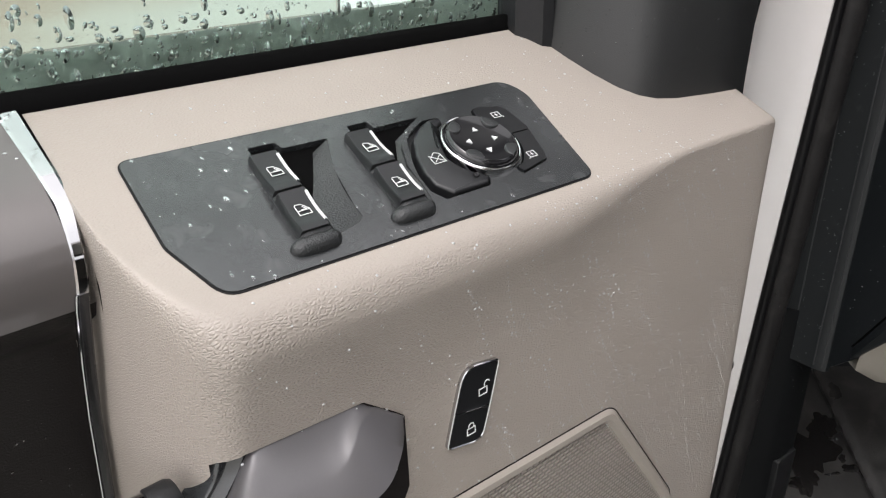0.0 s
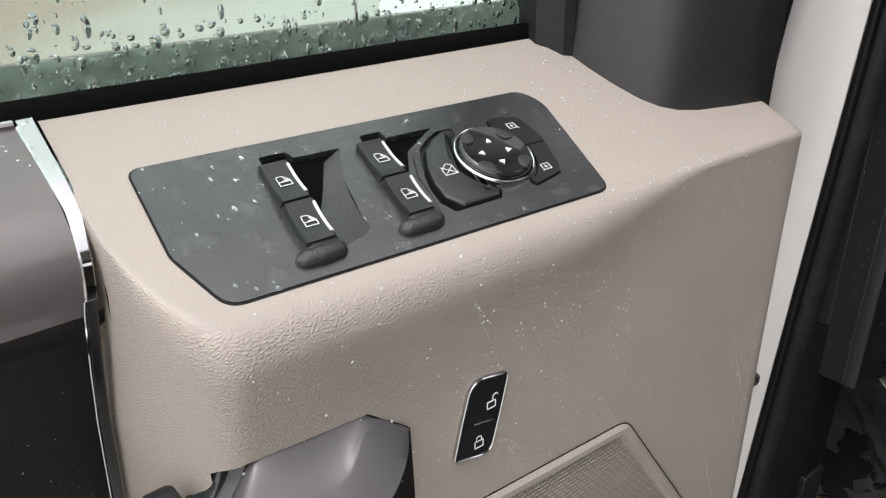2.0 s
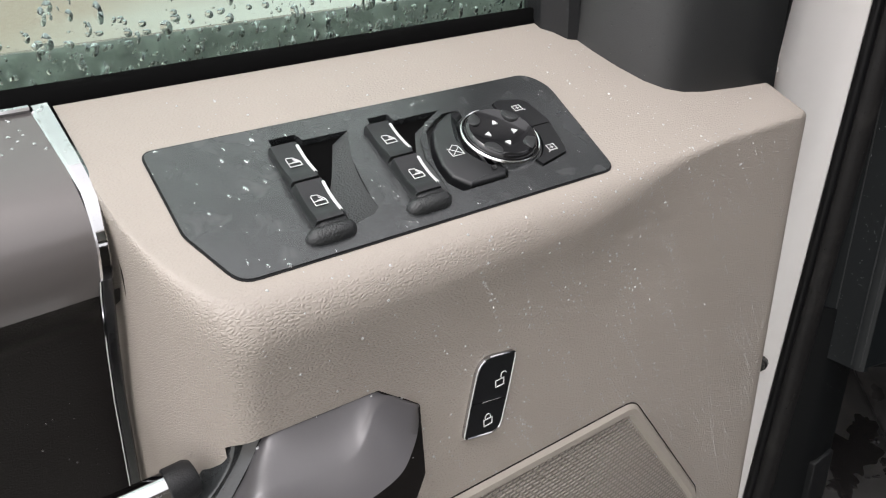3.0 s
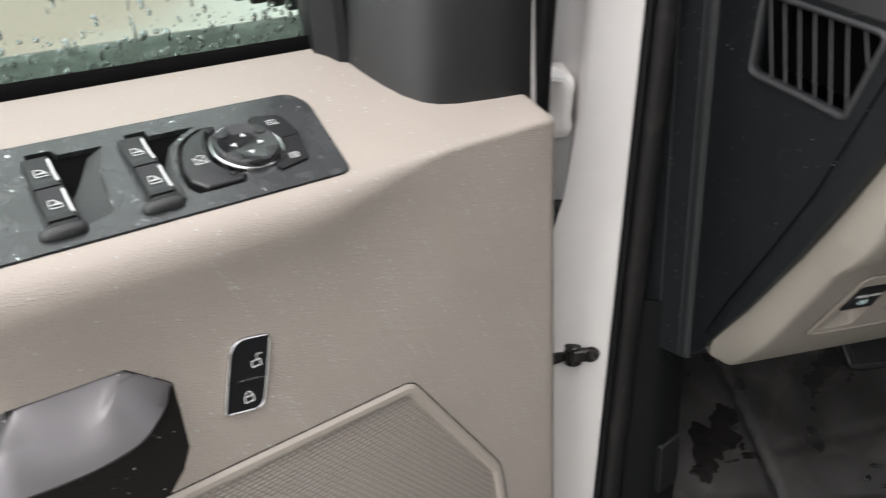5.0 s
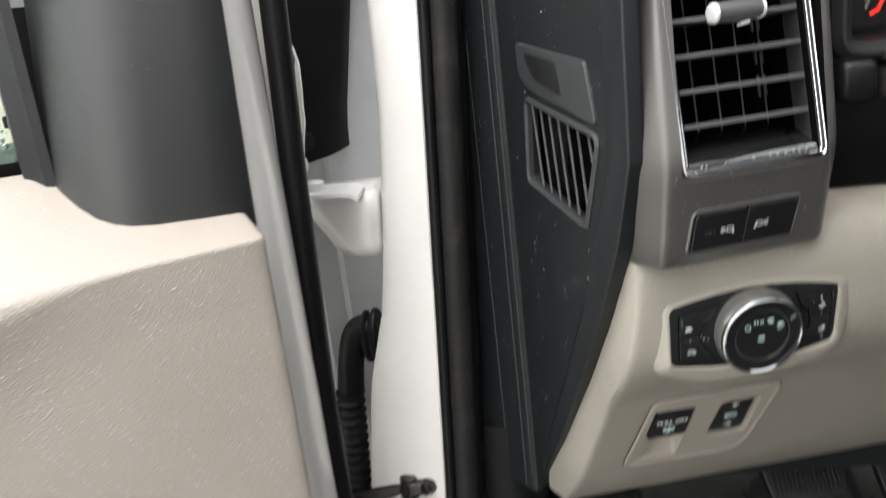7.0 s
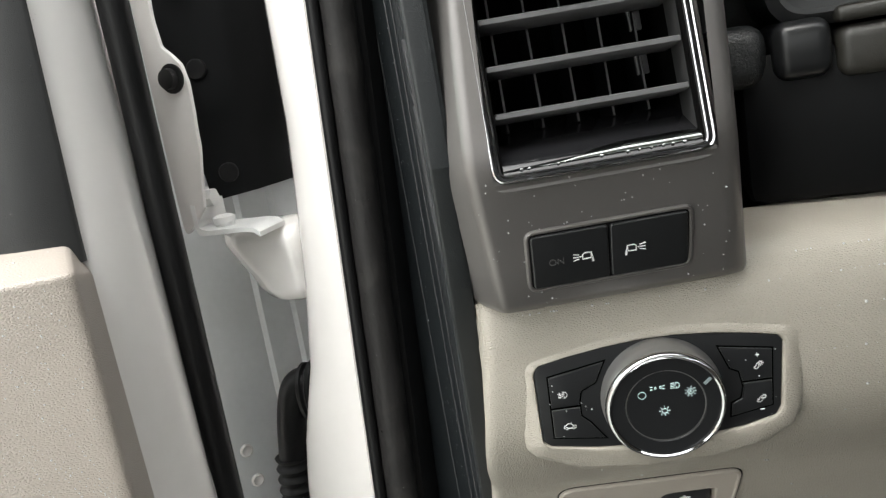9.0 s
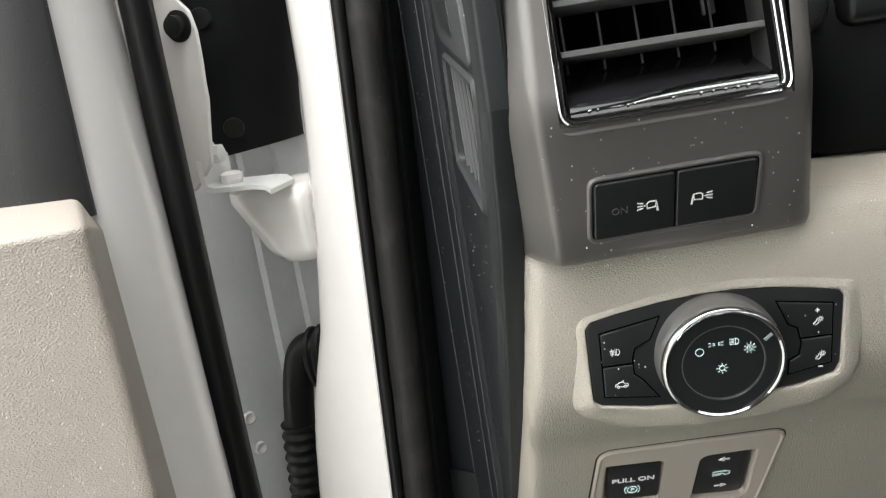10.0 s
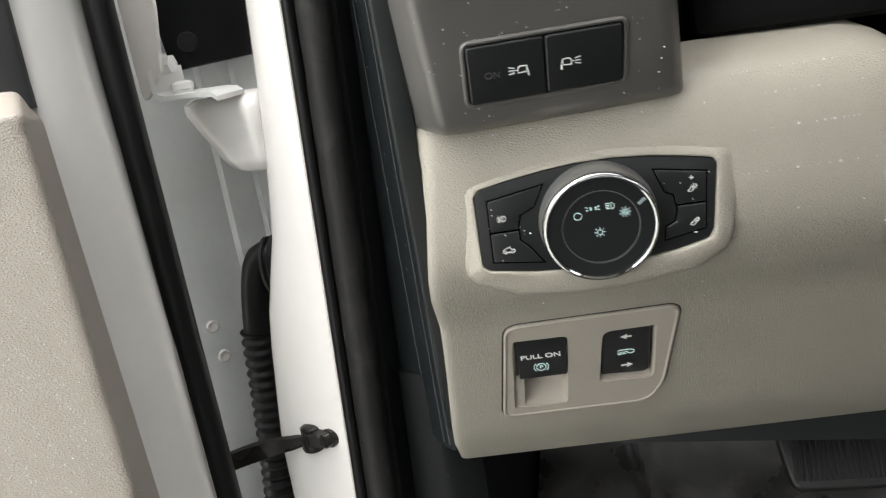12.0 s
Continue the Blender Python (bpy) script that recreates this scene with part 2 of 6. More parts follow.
# half-opaque white water: the drops' sky glints are put into the base colour
LIT_BEAD = clear("whitened_rain_beads", 1.33)
LIT_BEAD.node_tree.nodes["Principled BSDF"].inputs["Transmission Weight"].default_value = 0.45
LIT_BEAD.node_tree.nodes["Principled BSDF"].inputs["Base Color"].default_value = (0.85, 0.86, 0.86, 1)
LIT_BEAD.node_tree.nodes["Principled BSDF"].inputs["Roughness"].default_value = 0.12
CLOTH = material("dark_cab_lining", (0.025, 0.024, 0.023), 0.9, grain=600, spread=0.1)
LINER = material("pale_headliner", (0.68, 0.66, 0.63), 0.9, grain=600, spread=0.05)

# ---- mesh helpers ----
IDENT = Matrix.Identity(4)
DOOR = Matrix.Rotation(math.atan2(0.624, 0.781), 4, "Z")   # the opened door: x along it towards the hinge, y through it to the outside
WORLD_OF = {}


def thing(name, base, frame_m=IDENT, label="", category="", group="", kind=""):
    """An Empty at a thing's base (given in frame_m), to hold its parts."""
    ob = new(name)
    ob.empty_display_size = 0.02
    WORLD_OF[ob] = frame_m @ Matrix.Translation(base)
    ob.matrix_basis = WORLD_OF[ob]
    return tagged(ob, label, category, group, kind)


def finish(bm, name, mat, smooth=40):
    bmesh.ops.remove_doubles(bm, verts=bm.verts, dist=1e-6)
    bmesh.ops.recalc_face_normals(bm, faces=bm.faces)
    me = bpy.data.meshes.new(name)
    bm.to_mesh(me)
    bm.free()
    me.materials.append(mat)
    if smooth:
        me.polygons.foreach_set("use_smooth", [True] * len(me.polygons))
        me.set_sharp_from_angle(angle=radians(smooth))
    return me


def part(name, bm, mat, parent=None, label="", frame_m=IDENT, smooth=40, kind=""):
    """Links a bmesh, whose points are given in frame_m, as one mesh object under a thing or a part."""
    ob = new(name, finish(bm, name, mat, smooth))
    WORLD_OF[ob] = frame_m
    if parent:
        ob.parent = parent
        ob.matrix_parent_inverse = WORLD_OF[parent].inverted() @ frame_m
    else:
        ob.matrix_basis = frame_m
    return tagged(ob, label, kind=kind)


def loft(rings, closed=True, cap=True):
    bm = bmesh.new()
    rows = [[bm.verts.new(p) for p in ring] for ring in rings]
    n = len(rings[0])
    for a, b in zip(rows, rows[1:]):
        for i in range(n if closed else n - 1):
            j = (i + 1) % n
            bm.faces.new((a[i], a[j], b[j], b[i]))
    if cap and closed:
        bm.faces.new(rows[0])
        bm.faces.new(rows[-1][::-1])
    return bm


def offset(poly, d):
    """A polygon drawn in by d (counter-clockwise order)."""
    out, n = [], len(poly)
    for i in range(n):
        p, q, r = Vector(poly[i - 1]), Vector(poly[i]), Vector(poly[(i + 1) % n])
        a, b = (q - p).normalized(), (r - q).normalized()
        na, nb = Vector((-a.y, a.x)), Vector((-b.y, b.x))
        k = (na + nb)
        k = k / max(0.3, k.length_squared) * 2
        out.append(tuple(q + k * d))
    return out


def rounded(pts, r, steps=5):
    """A polygon with its corners rounded; r: one radius, or one for each corner."""
    out, n = [], len(pts)
    for i in range(n):
        p, q, s = Vector(pts[i - 1]), Vector(pts[i]), Vector(pts[(i + 1) % n])
        rr = r[i] if isinstance(r, (list, tuple)) else r
        a, b = (p - q), (s - q)
        turn = math.pi - a.angle(b)
        if rr <= 0 or turn < 0.05:
            out.append(tuple(q))
            continue
        t = min(rr * math.tan(turn / 2), 0.48 * a.length, 0.48 * b.length)
        p0, p1 = q + a.normalized() * t, q + b.normalized() * t
        for k in range(steps + 1):
            f = k / steps
            out.append(tuple(p0 * (1 - f) ** 2 + q * 2 * f * (1 - f) + p1 * f * f))
    return out


def ccw(poly):
    area = sum(poly[i - 1][0] * poly[i][1] - poly[i][0] * poly[i - 1][1] for i in range(len(poly)))
    return poly if area > 0 else poly[::-1]


def slab(poly, h0, h1, bevel=0.0):
    """A prism on a polygon from height h0 to h1, its upper edge rounded."""
    poly = ccw(poly)
    rings = [[(x, y, h0) for x, y in poly]]
    if bevel:
        for k in range(4):
            f = k / 3 * math.pi / 2
            rings.append([(x, y, h1 - bevel + bevel * math.sin(f)) for x, y in offset(poly, bevel * (1 - math.cos(f)))])
    else:
        rings.append([(x, y, h1) for x, y in poly])
    return loft(rings)


def ring_slab(outer, inner, h0, h1, bevel=0.0):
    """A frame between two outlines with the same number of points."""
    a, b = ccw(outer), ccw(inner)
    rings = [[(x, y, h0) for x, y in a], [(x, y, h1 - bevel) for x, y in a]]
    if bevel:
        rings += [[(x, y, h1) for x, y in offset(a, bevel)], [(x, y, h1) for x, y in offset(b, -bevel)]]
    rings += [[(x, y, h1 - bevel) for x, y in b], [(x, y, h0) for x, y in b]]
    bm = loft(rings, cap=False)
    bm.verts.ensure_lookup_table()
    n, last = len(a), len(rings) - 1
    for i in range(n):
        j = (i + 1) % n
        bm.faces.new([bm.verts[k] for k in (i, last * n + i, last * n + j, j)])
    return bm


def holed(outer, holes, h0, h1):
    """A plate with openings through it."""
    bm = bmesh.new()
    loops = []
    for poly in (outer, *holes):
        vs = [bm.verts.new((x, y, h1)) for x, y in poly]
        loops.append(vs)
        for i in range(len(vs)):
            bm.edges.new((vs[i - 1], vs[i]))
    bmesh.ops.triangle_fill(bm, use_beauty=True, use_dissolve=False, edges=bm.edges[:])
    for vs in loops:
        low = [bm.verts.new((v.co.x, v.co.y, h0)) for v in vs]
        for i in range(len(vs)):
            bm.faces.new((vs[i - 1], vs[i], low[i], low[i - 1]))
    return bm


def box(x0, x1, y0, y1, z0, z1, bevel=0.003, seg=2):
    bm = bmesh.new()
    bmesh.ops.create_cube(bm, size=1, matrix=Matrix.Translation(((x0 + x1) / 2, (y0 + y1) / 2, (z0 + z1) / 2)) @ Matrix.Diagonal((x1 - x0, y1 - y0, z1 - z0, 1)))
    if bevel:
        bmesh.ops.bevel(bm, geom=bm.edges[:], offset=bevel, segments=seg, affect="EDGES", profile=0.5)
    return bm


def sweep(path, radius, seg=12, flat=1.0):
    """A tube along a path; radius: a number or a function of the step."""
    pts = [Vector(p) for p in path]
    rings, side = [], None
    for i, p in enumerate(pts):
        d = (pts[min(i + 1, len(pts) - 1)] - pts[max(i - 1, 0)]).normalized()
        if side is None:
            side = d.orthogonal().normalized()
        side = (side - d * side.dot(d)).normalized()
        up = d.cross(side)
        r = radius(i) if callable(radius) else radius
        rings.append([tuple(p + side * (r * math.cos(a)) + up * (r * flat * math.sin(a))) for a in (2 * math.pi * k / seg for k in range(seg))])
    return loft(rings)


def lathe(profile, seg=48, center=(0, 0), cap=True):
    """Turned round the h axis: profile of (radius, height)."""
    rings = [[(center[0] + r * math.cos(a), center[1] + r * math.sin(a), h) for a in (2 * math.pi * k / seg for k in range(seg))] for r, h in profile]
    return loft(rings, cap=cap)


def merge(*bms):
    out = bmesh.new()
    for b in bms:
        me = bpy.data.meshes.new("tmp")
        b.to_mesh(me)
        out.from_mesh(me)
        bpy.data.meshes.remove(me)
        b.free()
    return out


def curve(pts, steps=6):
    """A smooth line through points."""
    v = [Vector(p) for p in pts]
    v = [v[0] * 2 - v[1]] + v + [v[-1] * 2 - v[-2]]
    out = []
    for i in range(1, len(v) - 2):
        a, b, c, d = v[i - 1:i + 3]
        for k in range(steps):
            t = k / steps
            out.append(tuple(0.5 * (2 * b + (c - a) * t + (2 * a - 5 * b + 4 * c - d) * t * t + (3 * b - a - 3 * c + d) * t ** 3)))
    return out + [tuple(v[-2])]


def arc(cx, cy, r, a0, a1, n=12):
    return [(cx + r * math.cos(radians(a0 + (a1 - a0) * k / n)), cy + r * math.sin(radians(a0 + (a1 - a0) * k / n))) for k in range(n + 1)]


def strokes(lines, width, h=0.0004, at=(0, 0), scale=1.0):
    """Thin printed lines, flat on a surface."""
    bm = bmesh.new()
    for line in lines:
        for (ax, ay), (bx, by) in zip(line, line[1:]):
            a, b = Vector((at[0] + ax * scale, at[1] + ay * scale)), Vector((at[0] + bx * scale, at[1] + by * scale))
            d = (b - a).normalized() * (width / 2)
            s = Vector((-d.y, d.x))
            a, b = a - d * 0.8, b + d * 0.8
            q = [a - s, b - s, b + s, a + s]
            low = [bm.verts.new((*p, h - 0.0003)) for p in q]
            top = [bm.verts.new((*p, h)) for p in q]
            bm.faces.new(top)
            for i in range(4):
                bm.faces.new((low[i - 1], low[i], top[i], top[i - 1]))
    return bm


def filled(polys, h=0.0004):
    return merge(*[slab(p, h - 0.0003, h) for p in polys])


def letters(text, size, at=(0, 0), h=0.0004, bold=0.0):
    """Text in the built-in font, centred, as a mesh."""
    c = bpy.data.curves.new("text", "FONT")
    c.body, c.size, c.align_x, c.align_y, c.extrude, c.offset = text, size, "CENTER", "CENTER", 0.00015, bold
    ob = bpy.data.objects.new("text", c)
    me = bpy.data.meshes.new_from_object(ob)
    bm = bmesh.new()
    bm.from_mesh(me)
    bpy.data.objects.remove(ob)
    bpy.data.curves.remove(c)
    bpy.data.meshes.remove(me)
    bm.transform(Matrix.Translation((at[0], at[1], h)))
    return bm


def plane_frame(origin, ex, ey):
    """A frame on a surface: ex along it, ey up it, the third axis out of it."""
    ex = Vector(ex).normalized()
    en = ex.cross(Vector(ey)).normalized()
    ey = en.cross(ex)
    m = Matrix((ex, ey, en)).transposed().to_4x4()
    m.translation = origin
    return m


def drops(name, spots, mat, label, seed=1, high=1.0, foot=-0.1):
    """Water drops: spots of (place, normal, radius, stretch down the slope)."""
    rng = random.Random(seed)
    verts, faces = [], []
    for p, nrm, r, long in spots:
        nrm = Vector(nrm).normalized()
        down = Vector((0, 0, -1))
        down = down - nrm * down.dot(nrm)
        down = down.normalized() if down.length > 0.05 else nrm.orthogonal().normalized()
        side = nrm.cross(down)
        n, base = (7 if r < 0.0012 else 12), len(verts)
        pa, pb = rng.uniform(0, 6.28), rng.uniform(0, 6.28)
        wob = [1 + 0.13 * math.sin(2 * math.pi * i / n + pa) + 0.10 * math.sin(4 * math.pi * i / n + pb) for i in range(n)]
        for k, (rad, h) in enumerate(((1.0, foot), (0.88, 0.3), (0.5, 0.56))):
            for i in range(n):
                a = 2 * math.pi * i / n
                verts.append(tuple(Vector(p) + (side * math.cos(a) + down * (math.sin(a) * long)) * (r * rad * wob[i]) + nrm * (r * h * high)))
        verts.append(tuple(Vector(p) + nrm * (r * 0.62 * high)))
        for k in range(2):
            for i in range(n):
                j = (i + 1) % n
                faces.append((base + k * n + i, base + k * n + j, base + k * n + n + j, base + k * n + n + i))
        for i in range(n):
            faces.append((base + 2 * n + i, base + 2 * n + (i + 1) % n, base + 3 * n))
        faces.append(tuple(base + i for i in range(n))[::-1])
    me = bpy.data.meshes.new(name)
    me.from_pydata(verts, [], faces)
    me.polygons.foreach_set("use_smooth", [True] * len(me.polygons))
    me.materials.append(mat)
    return tagged(new(name, me), label, "water drops", kind="stuff")


# ---- the ground outside ----
bm = bmesh.new()
bmesh.ops.create_grid(bm, x_segments=8, y_segments=8, size=60)
ground = part("ground", bm, GROUND, label="pale wet concrete yard under rain", smooth=0, kind="structure")
part("pale_slab", slab(rounded([(-0.75, 5.5), (6, 5.5), (6, 26), (-2.2, 26)], 0.3, 4), 0.0, 0.02, 0.008), SLAB, label="white wet concrete slab ahead of the truck", kind="structure").location.z = 0.004

# ---- the opened front door ----
SLOPE, DROP = 0.42, -0.03


def top_z(y, x=0.25):
    return 1.4245 + (y - 0.35) * SLOPE + (x - 0.25) * DROP


def face_y(x):
    """How far out the door's inner face stands: it rounds away at the trailing corner."""
    y = 0.308
    if x < 0.122:
        s = min(1, (0.122 - x) / 0.0375)
        y += 0.085 * (1 - math.sqrt(max(0, 1 - s * s)))
    return y


def fillet_r(x):
    f = min(1, max(0, (x - 0.32) / 0.15))
    f = f * f * (3 - 2 * f)
    return 0.026 * (1 - f) + 0.006 * f


def top_profile(x, y_back, yf, r, z_low, n_top=10, n_fil=8, n_low=14):
    """The section of the door's ledge: sloping top, rounded edge, upright face."""
    f = min(1, max(0, (x - 0.31) / 0.17))
    yc = yf - 0.014 + 0.0125 * f * f * (3 - 2 * f)   # the edge overhangs the face where the switches are
    c = Vector((yc, top_z(yc, x)))
    d1, d2 = Vector((-1, -SLOPE)).normalized(), Vector((0.10, -1)).normalized()
    t = r * math.tan(d1.angle(d2) / 2)
    p0, p1 = c - d1 * t, c + d2 * t
    pts = [Vector((y_back, top_z(y_back, x))).lerp(p0, k / n_top) for k in range(n_top)]
    pts += [p0 * (1 - g) ** 2 + c * 2 * g * (1 - g) + p1 * g * g for g in (k / n_fil for k in range(n_fil + 1))]
    knee = Vector((yf, 1.30))
    for k in range(1, 9):
        g = k / 8
        pts.append(Vector((p1.x + (knee.x - p1.x) * (2 * g - g * g), p1.y + (knee.y - p1.y) * g)))
    low = Vector((yf, z_low))
    pts += [knee.lerp(low, k / n_low) for k in range(1, n_low + 1)]
    return [(x, p.x, p.y) for p in pts]


front_door = thing("front_door", (0.62, 0.42, 0.48), DOOR, "opened white truck front door with wet beige vinyl inner trim", "car door")

# the beige trim, left open below the switch panel
xs = [0.0845 + 0.0375 * (1 - math.cos(k / 12 * math.pi / 2)) for k in range(13)] + [0.122 + (0.576 - 0.122) * k / 64 for k in range(1, 65)]
rings = [top_profile(x, 0.4575, face_y(x), fillet_r(x), 0.62, 22, 10, 40) for x in xs]
end = rings[-1]
rings += [[(0.5795, y + 0.002, z - 0.0008) for _, y, z in end], [(0.5815, y + 0.007, z - 0.002) for _, y, z in end], [(0.5900 + 0.012 * min(0.4, max(0, 1.42 - z)), min(0.5, y + 0.044), z - 0.01) for _, y, z in end]]
rings.insert(0, [(0.0775, y + 0.034, z - 0.004) for _, y, z in rings[0]])
rings = [[(x - 0.008 * min(1, max(0, (1.41 - z) / 0.09)) * min(1, max(0, (0.17 - x) / 0.08)), y, z) for x, y, z in ring] for ring in rings]
bm = loft(rings, closed=False)
HOLE = [(0.122, 0.4035), (0.370, 0.4000), (0.362, 0.323), (0.345, 0.320), (0.137, 0.321), (0.122, 0.345)]


def inside(x, y, poly):
    hit = False
    for i in range(len(poly)):
        (ax, ay), (bx, by) = poly[i - 1], poly[i]
        if (ay > y) != (by > y) and x < (bx - ax) * (y - ay) / (by - ay) + ax:
            hit = not hit
    return hit


gone = [f for f in bm.faces if f.calc_center_median().z > 1.395 and inside(f.calc_center_median().x, f.calc_center_median().y, HOLE)]
bmesh.ops.delete(bm, geom=gone, context="FACES")
RECESS = [(0.0990, 1.3272), (0.1165, 1.3298), (0.1855, 1.3258), (0.2125, 1.3020), (0.2135, 1.2480), (0.2060, 1.2320), (0.1900, 1.2140), (0.1150, 1.2050), (0.0985, 1.2300)]
FACE = plane_frame((0, 0.308, 0), (1, 0, 0), (0, 0, 1))
rec_cut = offset(ccw(rounded(RECESS, 0.004, 4)), 0.0004)
for i in range(len(rec_cut)):
    (ax, az), (bx, bz) = rec_cut[i - 1], rec_cut[i]
    near = [f for f in bm.faces if 0.07 < f.calc_center_median().x < 0.24 and 1.17 < f.calc_center_median().z < 1.36 and f.calc_center_median().y < 0.40]
    edges = {e for f in near for e in f.edges}
    verts = {v for f in near for v in f.verts}
    bmesh.ops.bisect_plane(bm, geom=near + list(edges) + list(verts), plane_co=(ax, 0.308, az), plane_no=(bz - az, 0, ax - bx), dist=1e-6)
gone = [f for f in bm.faces if f.calc_center_median().z > 1.17 and f.calc_center_median().y < 0.40 and f.calc_center_median().z < 1.36 and inside(f.calc_center_median().x, f.calc_center_median().z, rec_cut)]
bmesh.ops.delete(bm, geom=gone, context="FACES")
trim = part("inner_trim", bm, BEIGE, front_door, "soft grained beige vinyl", DOOR, 50)

# grey insert, chrome strip and dark lower panel at the trailing side
def insert_profile(x, lift=0.0):
    pts = [(x, y, top_z(y, x) + lift) for y in (0.4575, 0.445, 0.43, 0.412)]
    pts += curve([(x, 0.412, top_z(0.412, x) + lift), (x, 0.393 - lift, top_z(0.393, x) - 0.004), (x, 0.381 - lift, 1.428), (x, 0.378 - lift, 1.412), (x, 0.381 - lift, 1.396)], 5)[1:]
    return pts


rings = [insert_profile(x) for x in [-0.42 + 0.497 * k / 20 for k in range(21)]]
part("armrest_insert", loft(rings, closed=False), INSERT, front_door, "satin brown-grey insert", DOOR, 50)
def between(z, table):
    """A value read off a table of (height, value), from the top down."""
    for (z0, v0), (z1, v1) in zip(table, table[1:]):
        if z >= z1:
            return v0 + (v1 - v0) * min(1, (z0 - z) / (z0 - z1))
    return table[-1][1]


STRIP_IN = ((1.474, 0.0742), (1.4465, 0.0778), (1.426, 0.0758), (1.388, 0.0712), (1.335, 0.0672), (1.20, 0.062))
STRIP_OUT = ((1.474, 0.0862), (1.446, 0.0862), (1.432, 0.0828), (1.397, 0.0790), (1.387, 0.0780), (1.335, 0.0738), (1.20, 0.069))
strip = []
for f, lift in ((-0.03, -0.004), (0.0, 0.0012), (0.14, 0.0024), (0.80, 0.0024), (0.96, 0.0010), (1.0, -0.004)):
    line = insert_profile(0.08, lift) + [(0.08, 0.381 + 0.006 * k - lift, 1.396 - 0.035 * k) for k in range(1, 7)]
    strip.append([(between(z, STRIP_IN) + f * (between(z, STRIP_OUT) - between(z, STRIP_IN)), y, z) for _, y, z in line])
top_n = sum(1 for p in strip[2] if p[2] > 1.408) + 1
part("strip_tail", loft([line[top_n - 1:] for line in strip], closed=False), GLOSS, front_door, "gloss black strip tail", DOOR, 22)
part("tail_edge", sweep([(x - 0.0004, y - 0.0006, z) for x, y, z in strip[1][top_n - 1:]], 0.0006, 6), CHROME, front_door, "thin chrome line", DOOR)
part("chrome_strip", loft([line[:top_n] for line in strip], closed=False), CHROME, front_door, "bright chrome strip", DOOR, 22)
part("insert_edge", sweep([(x, 0.4560, top_z(0.4560, x) + 0.0012) for x in (-0.42, -0.2, 0.0, 0.074)], 0.0022, 8), CHROME, front_door, "thin chrome edge", DOOR)
part("trim_seam", sweep(curve([(0.0858, 0.3825, 1.4260), (0.0856, 0.3800, 1.4130), (0.0846, 0.3780, 1.3967), (0.0824, 0.3770, 1.3499), (0.0808, 0.3770, 1.3102), (0.0792, 0.3775, 1.2600)], 4), 0.0013, 8), VOID, front_door, "black trim seam", DOOR)
bm = loft([[(x, y, z) for y, z in ((0.3812, 1.3968), (0.388, 1.386), (0.403, 1.374), (0.415, 1.360), (0.415, 1.30), (0.425, 1.2), (0.43, 1.1), (0.43, 0.62))] for x in [-0.42 + 0.502 * k / 10 for k in range(11)]], closed=False)
part("lower_panel", bm, UMBER, front_door, "dark brown lower door panel", DOOR, 60)
part("pull_bar", sweep([(-0.34, 0.335, 1.298), (-0.1, 0.328, 1.309), (0.0690, 0.3205, 1.3130)], 0.0090, 20), CHROME, front_door, "chrome grab bar", DOOR)
part("bar_end_cap", sweep([(0.0680, 0.3205, 1.3129), (0.0688, 0.3205, 1.3129), (0.0800, 0.3205, 1.3132), (0.0825, 0.3207, 1.3132), (0.0835, 0.3208, 1.3132)], lambda i: (0.0092, 0.0104, 0.0104, 0.0092, 0.006)[i], 20), BLACK, front_door, "black rubber end cap", DOOR)

# door handle: a satin lever over a dark hand recess
def on_face(pts, lift=0.0):
    """Points of the door's face by x and z, following its rounded trailing corner."""
    return [(x, z, lift - face_y(x) + 0.308) for x, z in pts]


rec = ccw(rounded(RECESS, 0.004, 4))
rings = [on_face(rec, 0.0004), on_face(offset(rec, 0.0012), -0.0010), on_face(offset(rec, 0.0035), -0.010), on_face(offset(rec, 0.010), -0.030), on_face(offset(rec, 0.022), -0.038)]
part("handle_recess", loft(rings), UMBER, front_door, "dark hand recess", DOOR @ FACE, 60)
SECTIONS = [((0.0925, 1.2915, -0.004), (0.0790, 1.2880, 0.0190), (0.0760, 1.2720, 0.0330), (0.082, 1.262, -0.004)),
            ((0.1050, 1.3062, -0.004), (0.0900, 1.3040, 0.0210), (0.0880, 1.2860, 0.0350), (0.095, 1.268, -0.004)),
            ((0.1170, 1.3250, -0.003), (0.1025, 1.3145, 0.0220), (0.1030, 1.2930, 0.0370), (0.107, 1.272, -0.004)),
            ((0.1240, 1.3282, 0.0), (0.1214, 1.3112, 0.0222), (0.124, 1.292, 0.0378), (0.125, 1.272, -0.005)),
            ((0.1500, 1.3266, 0.0), (0.1450, 1.3068, 0.0220), (0.150, 1.2905, 0.0370), (0.152, 1.272, -0.005)),
            ((0.1680, 1.3258, 0.0), (0.1580, 1.3085, 0.0205), (0.176, 1.2915, 0.0325), (0.178, 1.274, -0.005)),
            ((0.1770, 1.3250, 0.0), (0.1680, 1.3145, 0.0160), (0.192, 1.2955, 0.0230), (0.192, 1.280, -0.005)),
            ((0.1840, 1.3243, 0.0), (0.1780, 1.3195, 0.0085), (0.2030, 1.2990, 0.0125), (0.2015, 1.286, -0.005)),
            ((0.1920, 1.3192, 0.0000), (0.1920, 1.3180, 0.0024), (0.2092, 1.3032, 0.0036), (0.2060, 1.2930, -0.0060)),
            ((0.2030, 1.3096, -0.001), (0.2035, 1.3090, 0.0008), (0.2118, 1.3022, 0.0008), (0.2090, 1.2970, -0.0060))]
lines = [curve([s[k] for s in SECTIONS], 6) for k in range(4)]
rings = []
